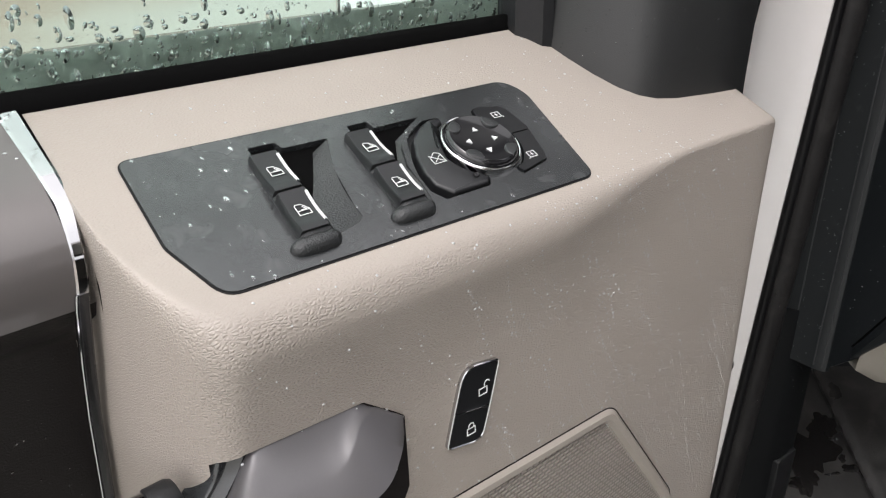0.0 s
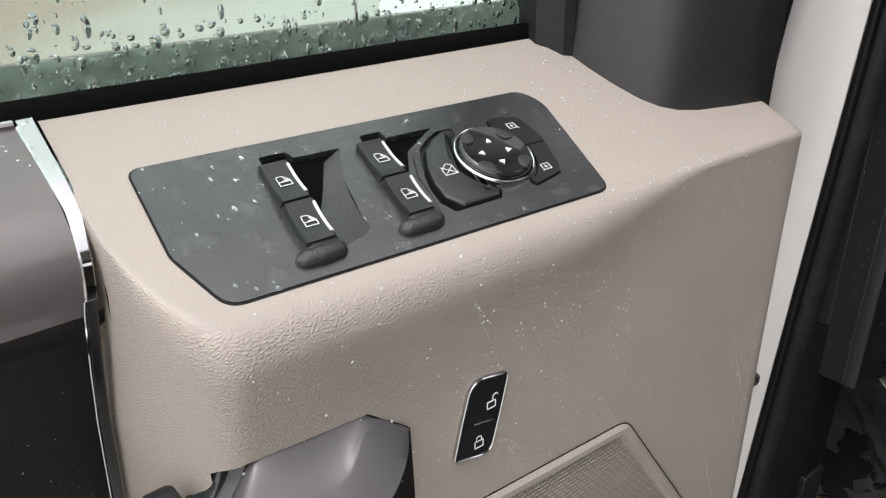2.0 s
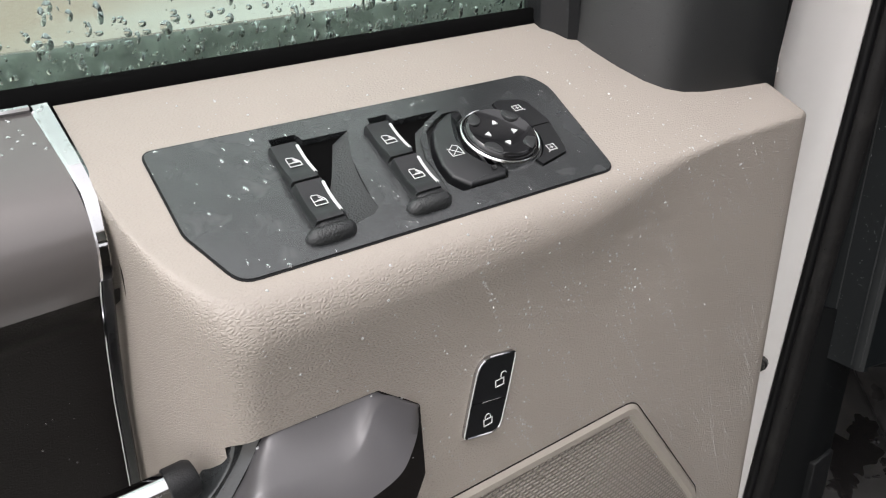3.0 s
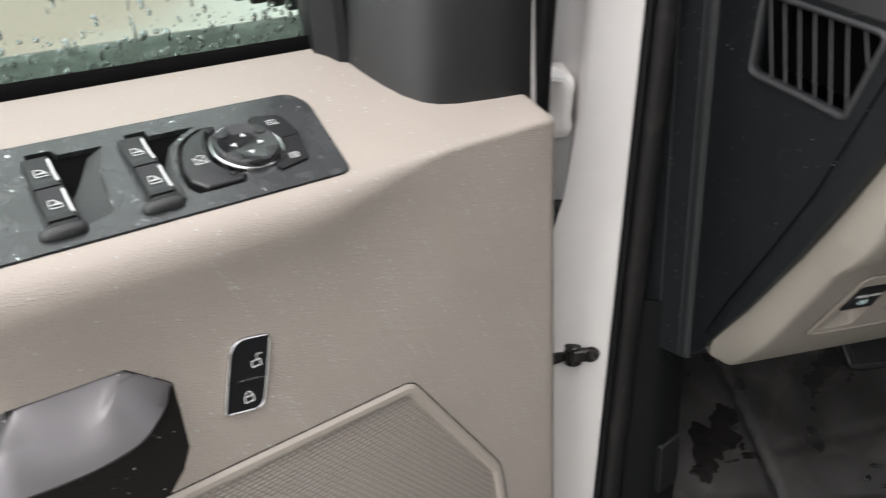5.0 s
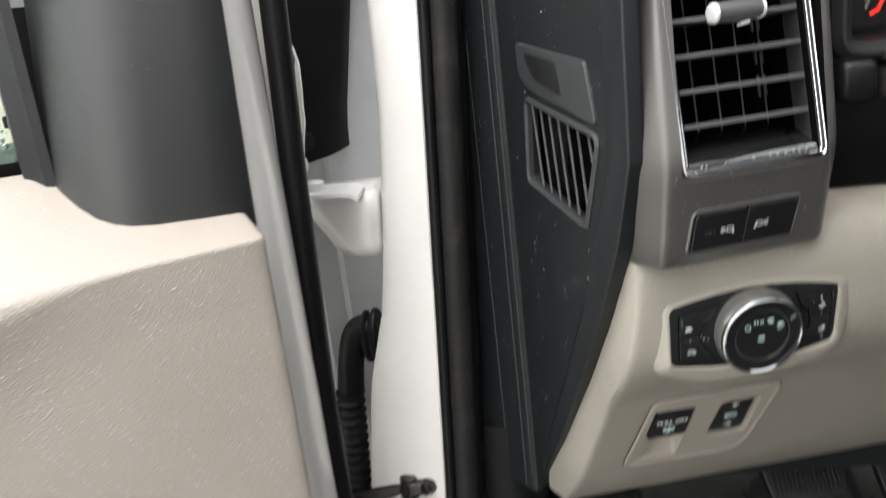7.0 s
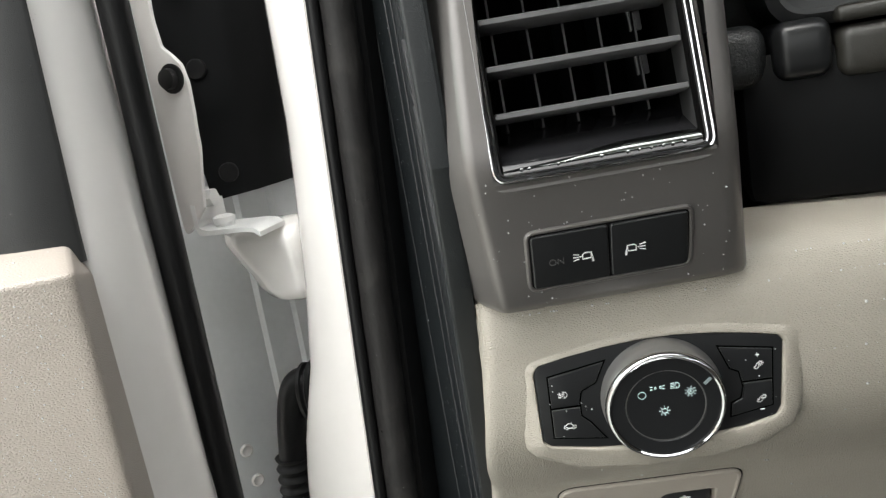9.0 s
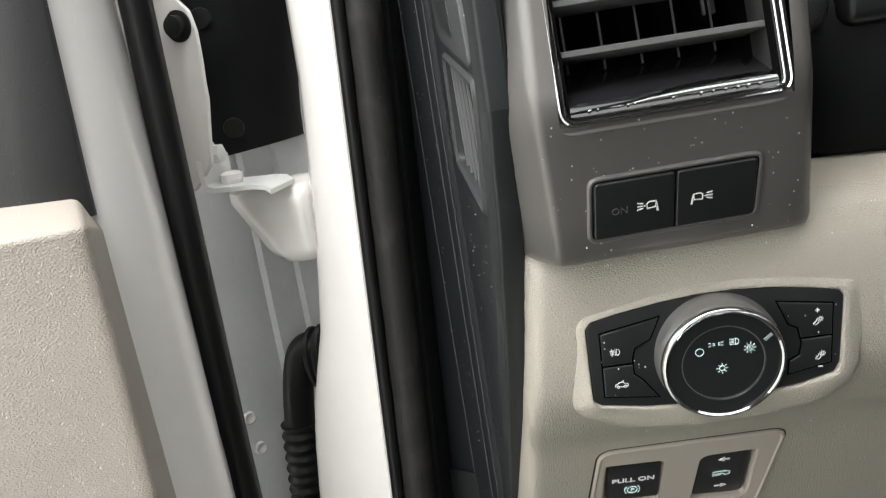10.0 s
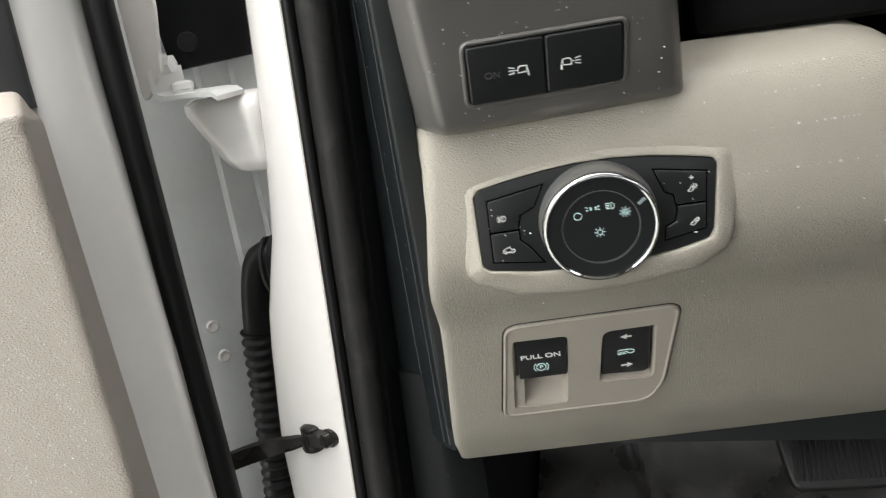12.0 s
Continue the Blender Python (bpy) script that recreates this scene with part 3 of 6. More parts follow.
for a, b, c, d in zip(*lines):
    a, b, c, d = Vector(a), Vector(b), Vector(c), Vector(d)
    ring = [a.lerp(b, k / 5) + Vector((0, 0, -0.0016 * math.sin(math.pi * k / 5))) for k in range(5)]
    ring += [a.lerp(b, 0.94), b.lerp(c, 0.03)] + [b.lerp(c, k / 5) + Vector((0, 0, 0.0012 * math.sin(math.pi * k / 5))) for k in range(1, 5)]
    ring += [c, c.lerp(d, 0.08) + Vector((0, -0.002, 0)), c.lerp(d, 0.5), d]
    rings.append([tuple(p) for p in ring])
handle = part("door_handle", loft(rings), HANDLE, front_door, "satin grey release handle", DOOR @ FACE, 60)
LEVER_L = curve([(0.1022, 1.3285), (0.1012, 1.3240), (0.0978, 1.3160), (0.0915, 1.3085), (0.0855, 1.3030), (0.0800, 1.2985), (0.068, 1.290)], 4)
LEVER_R = curve([(0.1192, 1.3292), (0.1178, 1.3262), (0.1132, 1.3175), (0.1066, 1.3085), (0.0992, 1.2990), (0.0940, 1.2930), (0.082, 1.281)], 4)
rings = []
for (ax, az), (bx, bz) in zip(LEVER_L, LEVER_R):
    mx, mz = (ax + bx) / 2, (az + bz) / 2
    rings.append([(ax, az, -0.022), (ax, az, -0.0060), (ax + 0.1 * (bx - ax), az + 0.1 * (bz - az), -0.0048), (mx, mz, -0.0078), (bx + 0.12 * (ax - bx), bz + 0.12 * (az - bz), -0.0030), (bx, bz, -0.0036), (bx, bz, -0.022)])
part("lever_edge", loft(rings), PANEL, handle, "charcoal rubber edge", DOOR @ FACE, 50)

# loudspeaker grille
sp_out = rounded([(0.10, 1.2215), (0.4060, 1.2095), (0.5020, 1.064), (0.517, 0.96), (0.517, 0.80), (0.10, 0.80)], [0.03, 0.022, 0.03, 0.04, 0.03, 0.03], 7)
sp_in = offset(ccw(sp_out), 0.0135)
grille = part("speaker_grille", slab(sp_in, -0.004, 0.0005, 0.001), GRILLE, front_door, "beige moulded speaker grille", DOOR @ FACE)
rim_a, rim_b = offset(ccw(sp_out), 0.001), offset(ccw(sp_out), 0.0118)
part("grille_rim", ring_slab(rim_a, rim_b, -0.004, 0.0034, 0.0030), BEIGE_PLAIN, grille, "smooth beige rim", DOOR @ FACE)
part("grille_groove", ring_slab(offset(ccw(sp_out), -0.0001), offset(ccw(sp_out), 0.0012), -0.004, 0.0004), UMBER, grille, "", DOOR @ FACE)

# painted door shell: hinge-side return, rubber seal, outer skin
SHELL = [(0.560, 0.385), (0.577, 0.358), (0.584, 0.3495), (0.592, 0.3515), (0.602, 0.3570), (0.612, 0.3640), (0.622, 0.3725), (0.631, 0.3820), (0.637, 0.3895), (0.640, 0.398), (0.641, 0.410)]


def lean(z):
    """The window frame bends back above the beltline."""
    return -0.10 * max(0, z - 1.60) ** 1.3


def seal_y(z):
    return 0.398 + 0.07 * min(0.25, max(0, 1.42 - z)) - 0.115 * min(0.2, max(0, z - 1.42))


zs = [0.50 + 0.035 * k for k in range(37)]
part("door_shell", loft([[(x + lean(z), y, z) for x, y in SHELL + [(0.648, 0.416), (0.660, 0.445), (0.667, 0.47), (0.664, 0.505), (0.60, 0.51), (0.566, 0.49)]] for z in zs]), WHITE, front_door, "glossy white painted door shell", DOOR)
part("door_seal", sweep([(0.6525 + lean(z), seal_y(z), z) for z in zs], 0.0122, 14), RUBBER, front_door, "black rubber door seal", DOOR)
part("door_seal_lip", sweep([(0.6570 + lean(z), seal_y(z) + 0.016, z) for z in zs], 0.0085, 12), RUBBER, front_door, "", DOOR)
part("outer_skin", box(-0.42, 0.60, 0.500, 0.510, 0.5, 1.45, 0.002), WHITE, front_door, "white painted outer skin", DOOR)
def belt(x, pts):
    """A section of the belt line, y and height over the ledge's rear edge."""
    return [(x, y, top_z(0.4575, x) + dz) for y, dz in pts]


part("inner_seal", loft([belt(x, ((0.4570, -0.012), (0.4570, 0.0015), (0.4595, 0.0068), (0.4640, 0.0100), (0.4680, 0.0097), (0.4692, 0.006), (0.4692, -0.012))) for x in (-0.42, 0.0, 0.448)]), VOID, front_door, "black rubber window seal", DOOR, 50)
part("outer_seal", loft([belt(x, ((0.4755, -0.012), (0.4755, 0.0185), (0.479, 0.0255), (0.490, 0.0245), (0.506, 0.006), (0.508, -0.012))) for x in (-0.42, 0.0, 0.448)]), WETSEAL, front_door, "wet outer belt moulding", DOOR, 50)
part("glass_channel", loft([[(x, y, z) for x, y in ((0.4335, 0.450), (0.4335, 0.458), (0.438, 0.460), (0.438, 0.48), (0.452, 0.48), (0.454, 0.430), (0.446, 0.433), (0.440, 0.444))] for z in (1.43, 1.55, 1.66, 1.78)]), BLACK, front_door, "black glass run channel", DOOR)

# outside mirror arm, seen through the glass
rings = []
for y, x0, z0, z1 in ((0.500, 0.452, 1.492, 1.60), (0.54, 0.448, 1.494, 1.61), (0.60, 0.449, 1.497, 1.63), (0.66, 0.458, 1.500, 1.65), (0.70, 0.470, 1.502, 1.66)):
    rings.append([(p[0], y, p[1]) for p in rounded([(x0, z0 + 0.006), (x0 + 0.10, z0 - 0.012), (x0 + 0.10, z1), (x0, z1)], 0.012, 4)])
arm_part = part("mirror_arm", loft(rings), BLACK, front_door, "black outside mirror arm", DOOR, 40)
for k in range(5):
    part("arm_rib", box(0.452, 0.53, 0.52 + 0.035 * k, 0.528 + 0.035 * k, 1.487, 1.50, 0.002), BLACK, arm_part, "", DOOR)

# black sail panel over the mirror mount
sail_low = [(0.4470, 0.446), (0.4478, 0.433), (0.4515, 0.415), (0.4580, 0.394), (0.4665, 0.3755), (0.4770, 0.3635), (0.4895, 0.3565), (0.508, 0.3520), (0.545, 0.3475), (0.586, 0.3440), (0.5895, 0.3475), (0.5895, 0.44)]
rings = []
for z in (1.398, 1.42, 1.45, 1.5, 1.55, 1.6, 1.66, 1.72):
    up = max(0, z - 1.41)
    rings.append([(x + (0.004 if x > 0.58 else 0.016) * up / 0.15 + lean(z), y + (0.03 if x < 0.5 else 0.012 if x < 0.56 else -0.01) * up, z) for x, y in sail_low])
part("sail_panel", loft(rings), SAIL, front_door, "black grained mirror sail panel", DOOR, 60)

window_glass = part("window_glass", box(-0.42, 0.4385, 0.4700, 0.4740, 1.44, 1.82, 0), GLASS, front_door, "rain-wet greenish window glass", DOOR, 0)
window_glass.visible_shadow = False

# ---- window switch panel on the door's ledge ----
TOP = plane_frame((0, 0.314, top_z(0.314, 0)), (1, 0, DROP), (0, 1, SLOPE))
TOPW = DOOR @ TOP
K = math.sqrt(1 + SLOPE * SLOPE)


switch_panel = thing("window_switch_panel", (0.25, 0.35, top_z(0.35)), DOOR, "charcoal plastic window and mirror switch panel, rain-spotted", "switch panel")
panel_poly = rounded([(0.1124, 0.1028), (0.3775, 0.1000), (0.3862, 0.0850), (0.3712, -0.0016), (0.1222, 0.0008), (0.1100, 0.0385)], [0.007, 0.014, 0.022, 0.010, 0.012, 0.02], 6)
COLS = (0.1702, 0.2315)
COL_HOLES = [[(0.1795, 0.0912), (0.1700, 0.0150), (0.1640, 0.0085), (0.1880, 0.0085), (0.1930, 0.0150), (0.2060, 0.0180), (0.2105, 0.0215), (0.2108, 0.0300), (0.2165, 0.0614), (0.2268, 0.0847), (0.1978, 0.0852), (0.1961, 0.0910)],
             [(0.2440, 0.0908), (0.2312, 0.0150), (0.2250, 0.0085), (0.2500, 0.0085), (0.2550, 0.0150), (0.2572, 0.0300), (0.2590, 0.0480), (0.2660, 0.0640), (0.2765, 0.0758), (0.2925, 0.0842), (0.2592, 0.0842), (0.2581, 0.0908)]]


knob_c = (0.3142, 0.0470)
child_poly = rounded([(0.3040, 0.0785), (0.2950, 0.0780), (0.2845, 0.0730), (0.2750, 0.0655), (0.2670, 0.0510), (0.2630, 0.0375), (0.2627, 0.0260), (0.2700, 0.0161), (0.2805, 0.0160), (0.2960, 0.0162), (0.3010, 0.0217)] + arc(*knob_c, 0.0285, 240, 112, 12)[1:], 0.0015, 2)
mirror_poly = rounded([(0.3323, 0.0775), (0.3363, 0.0792), (0.3533, 0.0755), (0.3565, 0.0712), (0.3585, 0.0515), (0.3516, 0.0270), (0.3488, 0.0215), (0.3258, 0.0168), (0.3243, 0.0218)] + arc(*knob_c, 0.0285, -68, 55, 12)[1:], 0.0012, 2)
child_hole, mirror_hole = offset(ccw(child_poly), -0.0012), offset(ccw(mirror_poly), -0.0009)
child_hole = ccw(rounded([(0.3045, 0.0802), (0.2930, 0.0802), (0.2820, 0.0750), (0.2730, 0.0685), (0.2640, 0.0520), (0.2595, 0.0365), (0.2585, 0.0240), (0.2635, 0.0150), (0.2805, 0.0150), (0.2970, 0.0152), (0.3020, 0.0212)] + arc(*knob_c, 0.028, 240, 112, 12)[1:], 0.0015, 2))
bm = holed(panel_poly, COL_HOLES + [child_hole, mirror_hole], -0.003, 0.0012)
plate = part("panel_plate", bm, PANEL, switch_panel, "", TOPW, 30)
bm = holed(offset(ccw(panel_poly), -0.0011), [offset(ccw(panel_poly), 0.004)], -0.003, 0.0005)
part("panel_gasket", bm, RUBBER, switch_panel, "black seam round the panel", TOPW, 30)


def scoop(corners, deep):
    """The finger hollow beside a column of rockers: a ramp that falls away towards the pocket under the rocker."""
    rows = []
    for j in range(17):
        t = j / 16
        row = []
        for i in range(15):
            s = i / 14
            (ax, ay), (bx, by), (cx_, cy_), (dx, dy) = corners
            x = (ax + (bx - ax) * s) * (1 - t) + (dx + (cx_ - dx) * s) * t
            y = (ay + (by - ay) * s) * (1 - t) + (dy + (cy_ - dy) * s) * t
            x -= 0.0042 * s * math.sin(math.pi * t)
            fall = t ** 1.6
            row.append((x, y, 0.0008 - deep * fall * (1 - s) ** 1.15))
        rows.append(row)
    rows.append([(x, y - 0.002, h - 0.012) for x, y, h in rows[-1]])
    return loft(rows, closed=False)


SCOOPS = [[(0.1840, 0.0110), (0.2104, 0.0195), (0.2266, 0.0842), (0.1840, 0.0690)],
          [(0.2450, 0.0100), (0.2560, 0.0160), (0.2775, 0.0758), (0.2450, 0.0660)]]


def rocker_column(x, hole, ramp):
    """Two window rockers on a rounded island, leaning with the panel."""
    def laid(bm):
        for v in bm.verts:
            v.co.x = x + (v.co.x - x) * 0.82 + (v.co.y - 0.017) * 0.072
        return bm

    # pocket walls coloured near black for the shade inside
    part("finger_pocket", loft([[(a, b, h) for a, b in ccw(hole)] for h in (-0.003, -0.026)]), VOID, switch_panel, "", TOPW, 30)
    part("finger_scoop", scoop(ramp, 0.017), SCOOP, switch_panel, "pebbled black finger hollow", TOPW, 60)
    side = [(0.0805, -0.012), (0.0790, -0.003), (0.066, 0.0030), (0.050, 0.0046), (0.030, 0.0058), (0.0180, 0.0070), (0.0145, 0.0066), (0.0118, 0.0050), (0.0098, 0.0026), (0.0090, -0.001), (0.0090, -0.006), (0.05, -0.022), (0.0805, -0.022)]
    rings = [[(x + dx, b + inset * (1 if b < 0.017 else 0), h - drop) for b, h in side] for dx, drop, inset in ((-0.0010, 0.0030, 0.003), (-0.0002, 0.0010, 0.001), (0.0025, 0, 0), (0.010, 0, 0), (0.0190, 0, 0), (0.0215, 0.0008, 0.001), (0.0228, 0.0030, 0.003))]
    part("switch_island", laid(loft(rings)), SCOOP, switch_panel, "", TOPW, 60)
    lip = []
    for dx, s in ((-0.0092, 0.15), (-0.0086, 0.40), (-0.0068, 0.66), (-0.0040, 0.88), (0.0, 1.0), (0.010, 1.08), (0.0200, 1.0), (0.0232, 0.82), (0.0250, 0.55), (0.0256, 0.25)):
        lip.append([(x + dx, 0.0128 + 0.0056 * s * math.cos(q), 0.0012 + 0.0060 * s * math.sin(q)) for q in (2 * math.pi * k / 16 for k in range(16))])
    part("rocker_lip", laid(loft(lip)), SCOOP, switch_panel, "rounded pebbled lip", TOPW, 60)
    for b0, b1 in ((0.0172, 0.0460), (0.0488, 0.0800)):
        prof = []
        for k in range(11):
            t = k / 10
            b = b0 + (b1 - b0) * t
            prof.append((b, 0.0098 - 0.0040 * ((b - 0.015) / 0.07) ** 2 - 0.0018 * math.sin(math.pi * t) - (0.0009 if k == 0 else 0)))
        rings = [[(x + dx, b, h - drop) for b, h in prof] + [(x + dx, b1, -0.01), (x + dx, b0 + 0.0012, 0.004), (x + dx, b0 + 0.0014, -0.01)] for dx, drop in ((-0.0008, 0.0012), (0.0002, 0.0001), (0.009, 0), (0.0185, 0), (0.0196, 0.0012))]
        sw = part("rocker_switch", laid(loft(rings)), BUTTON, switch_panel, "", TOPW, 40)
        mb = (b0 + b1) / 2
        hm = prof[5][1] + 0.0004
        tilt = TOPW @ Matrix.Translation((x + 0.0072 + (mb - 0.017) * 0.072, mb, hm)) @ Matrix.Rotation(math.atan2(prof[7][1] - prof[3][1], prof[7][0] - prof[3][0]), 4, "X")
        icon = [[(-0.0034, -0.0040), (0.0036, -0.0040), (0.0038, -0.0006), (0.0010, 0.0034), (-0.0022, 0.0038), (-0.0030, 0.0030), (-0.0034, -0.0040)], [(-0.0031, -0.0010), (0.0038, -0.0010)], [(-0.0006, -0.0004), (0.0024, -0.0004), (0.0008, 0.0018)]]
        part("window_icon", strokes(icon, 0.00040), PRINT, sw, "white window symbol", tilt, 0)
        rings = [[(xx, b, h + dh) for b, h in prof[1:10]] for xx, dh in ((x + 0.0172, -0.0004), (x + 0.0176, 0.0008), (x + 0.0194, 0.0004), (x + 0.0203, -0.0016))]
        part("edge_strip", laid(loft(rings, closed=False)), BRIGHT, sw, "bright metal edge", TOPW, 0)


for x, hole, ramp in zip(COLS, COL_HOLES, SCOOPS):
    rocker_column(x, hole, ramp)

# child-lock key in its dark well, two mirror keys, mirror knob
part("child_lock_well", slab(offset(ccw(child_hole), -0.0005), -0.012, -0.0045), SCOOP, switch_panel, "", TOPW)
child = part("child_lock_key", slab(child_poly, -0.008, 0.0036, 0.0022), BUTTON, switch_panel, "", TOPW)
cx, cy = 0.2775, 0.0445
part("child_lock_icon", strokes([[(-0.0042, -0.004), (0.0042, -0.004), (0.0042, 0.0032), (0.001, 0.005), (-0.0042, 0.001), (-0.0042, -0.004)], [(-0.0042, 0.003), (0.0045, -0.004)], [(-0.003, -0.003), (0.004, 0.0025)]], 0.0004, 0.0040, (cx, cy)), PRINT, child, "white crossed window symbol", TOPW, 0)
part("indicator_hole", lathe([(0.0006, 0.004), (0.0016, 0.0043), (0.0018, 0.0047), (0.002, 0.0042)], 16, (0.2915, 0.0235)), GLOSS, child, "", TOPW)
part("mirror_key_well", slab(offset(ccw(mirror_hole), -0.0004), -0.008, -0.0025), RUBBER, switch_panel, "", TOPW)
cut = 0.0490


def clip(poly, c, keep_up):
    """A polygon cut by the level b = c."""
    out = []
    for i in range(len(poly)):
        p, q = poly[i - 1], poly[i]
        if ((p[1] - c) * (q[1] - c)) < 0:
            t = (c - p[1]) / (q[1] - p[1])
            out.append((p[0] + (q[0] - p[0]) * t, c))
        if (q[1] > c) == keep_up:
            out.append(q)
    return out


MIRROR_ICON = [[(-0.003, -0.0022), (0.003, -0.0022), (0.003, 0.0026), (-0.003, 0.0026), (-0.003, -0.0022)], [(0.003, -0.0022), (0.0045, -0.003)], [(-0.0012, 0.0002), (0.0012, 0.0002)], [(0, -0.001), (0, 0.0014)]]
for c, keep, at, flip in ((cut + 0.0004, True, (0.3450, 0.0680), 1), (cut - 0.0004, False, (0.3415, 0.0275), -1)):
    key = part("mirror_key", slab(clip(ccw(mirror_poly), c, keep), -0.003, 0.0026, 0.0), BUTTON, switch_panel, "", TOPW, 30)
    part("mirror_icon", strokes([[(x * flip, y) for x, y in l] for l in MIRROR_ICON], 0.0004, 0.003, at), PRINT, key, "white mirror symbol", TOPW, 0)
knob = part("mirror_knob", lathe([(0.0235, 0.0), (0.0235, 0.0055), (0.0228, 0.0072), (0.0212, 0.0082), (0.019, 0.0076), (0.013, 0.0064), (0.006, 0.0058), (0.001, 0.0057)], 56, knob_c), GLOSS, switch_panel, "glossy black four-way mirror knob", TOPW)
part("knob_ring", lathe([(0.0242, -0.002), (0.0242, 0.0040), (0.0245, 0.0047), (0.0251, 0.0050), (0.0257, 0.0046), (0.0261, 0.0036), (0.0262, -0.002)], 64, knob_c), RINGMETAL, switch_panel, "chrome ring", TOPW)
for k in range(4):
    a = math.radians(90 * k + 38)
    c = (knob_c[0] + 0.0205 * math.cos(a), knob_c[1] + 0.0205 * math.sin(a))
    lobe = [(c[0] + 0.0065 * math.cos(t) * 0.9, c[1] + 0.0065 * math.sin(t)) for t in (2 * math.pi * j / 16 for j in range(16))]
    lobe = [p if (p[0] - knob_c[0]) ** 2 + (p[1] - knob_c[1]) ** 2 < 0.0222 ** 2 else (knob_c[0] + (p[0] - knob_c[0]) * 0.0222 / math.dist(p, knob_c), knob_c[1] + (p[1] - knob_c[1]) * 0.0222 / math.dist(p, knob_c)) for p in lobe]
    part("finger_pad", slab(lobe, 0.003, 0.0084, 0.0008), SCOOP, knob, "", TOPW)
for k in range(4):
    a = math.radians(90 * k - 8)
    d, n = Vector((math.cos(a), math.sin(a))), Vector((-math.sin(a), math.cos(a)))
    c = Vector(knob_c) + d * 0.0095
    part("arrow_mark", slab([tuple(c + d * 0.0024), tuple(c - d * 0.0012 + n * 0.002), tuple(c - d * 0.0012 - n * 0.002)], 0.0055, 0.0068), PRINT, knob, "white arrow", TOPW, 0)

# ---- door lock switch ----
lock_switch = thing("door_lock_switch", (0.266, 0.308, 1.253), DOOR, "chrome-rimmed black door lock and unlock switch", "switch")
FACEW = DOOR @ FACE @ Matrix.Translation((-0.001, 0.0062, 0.0002))
lock_poly = rounded([(0.2570, 1.3095), (0.2868, 1.3030), (0.2800, 1.2745), (0.2722, 1.2462), (0.2424, 1.2532), (0.2490, 1.2800)], [0.013, 0.004, 0.05, 0.009, 0.004, 0.05], 6)
part("lock_bezel", ring_slab(lock_poly, offset(ccw(lock_poly), 0.0012), -0.003, 0.0027, 0.0006), CHROME, lock_switch, "chrome rim", FACEW)
part("lock_surround", ring_slab(offset(ccw(lock_poly), -0.0042), offset(ccw(lock_poly), -0.0004), -0.008, -0.0012, 0.0014), BEIGE_PLAIN, lock_switch, "moulded beige surround", FACEW)
part("lock_base", slab(offset(ccw(lock_poly), 0.0014), -0.003, 0.0008), RUBBER, lock_switch, "", FACEW)
lk = offset(ccw(lock_poly), 0.0017)
for c, keep, y, name in ((1.2750, True, 1.2865, "unlock"), (1.2735, False, 1.2605, "lock")):
    cut_key = [(x, z - 0.22 * (x - 0.2645)) for x, z in clip([(x, z + 0.22 * (x - 0.2645)) for x, z in lk], c, keep)]
    key = part(name + "_key", slab(cut_key, 0.0, 0.0024, 0.0), BUTTON, lock_switch, "", FACEW, 30)
    mx = 0.2720 if keep else 0.2622
    body_l = [[(-0.0028, -0.0034), (0.0028, -0.0034), (0.0028, 0.0008), (-0.0028, 0.0008), (-0.0028, -0.0034)]]
    shackle = arc(0.0, 0.0022, 0.0018, 180, 0, 8)
    shackle = [(-0.0018, 0.0008)] + shackle + [(0.0018, 0.0008)]
    if keep:
        shackle = [(x + 0.0028, y2 + 0.0008) for x, y2 in shackle][:-2]
    part(name + "_icon", strokes(body_l + [shackle], 0.0007, 0.0028, (mx, y), 1.15), PRINT, key, "white padlock symbol", FACEW, 0)
part("divider_bar", slab([(0.2580, 1.2752), (0.2735, 1.2718), (0.2735, 1.2732), (0.2580, 1.2766)], 0.0, 0.0034, 0.0004), CHROME, lock_switch, "thin chrome bar", FACEW)

# ---- body pillar, seals, hinge ----
PILLAR = [(0.371, 0.810), (0.370, 0.801), (0.366, 0.7975), (0.352, 0.804), (0.336, 0.8135), (0.324, 0.823), (0.3165, 0.834), (0.313, 0.85), (0.311, 0.88), (0.305, 0.93), (0.295, 1.0), (0.36, 1.02), (0.43, 0.95), (0.43, 0.875)]
zb = [0.45 + 0.02 * k for k in range(76)]


def rake(z):
    """The body side leans in towards the roof."""
    return 0.06 * (z - 1.2)


PILLAR_EDGE = ((1.97, 0.350), (1.465, 0.336), (1.37, 0.327), (1.31, 0.321), (1.267, 0.3145), (1.23, 0.3085), (1.19, 0.297), (1.15, 0.286), (1.11, 0.279), (1.04, 0.270), (1.0, 0.265), (0.45, 0.255))


def waist(x, y, z):
    """The pillar's outer corner flares out below the hinge."""
    if x < 0.36 and y < 0.84:
        w = min(1, (0.36 + rake(z) - x) / 0.03)
        return (x + max(0, w) * (between(z, PILLAR_EDGE) - 0.3205 - rake(z)), y, z)
    return (x, y, z)


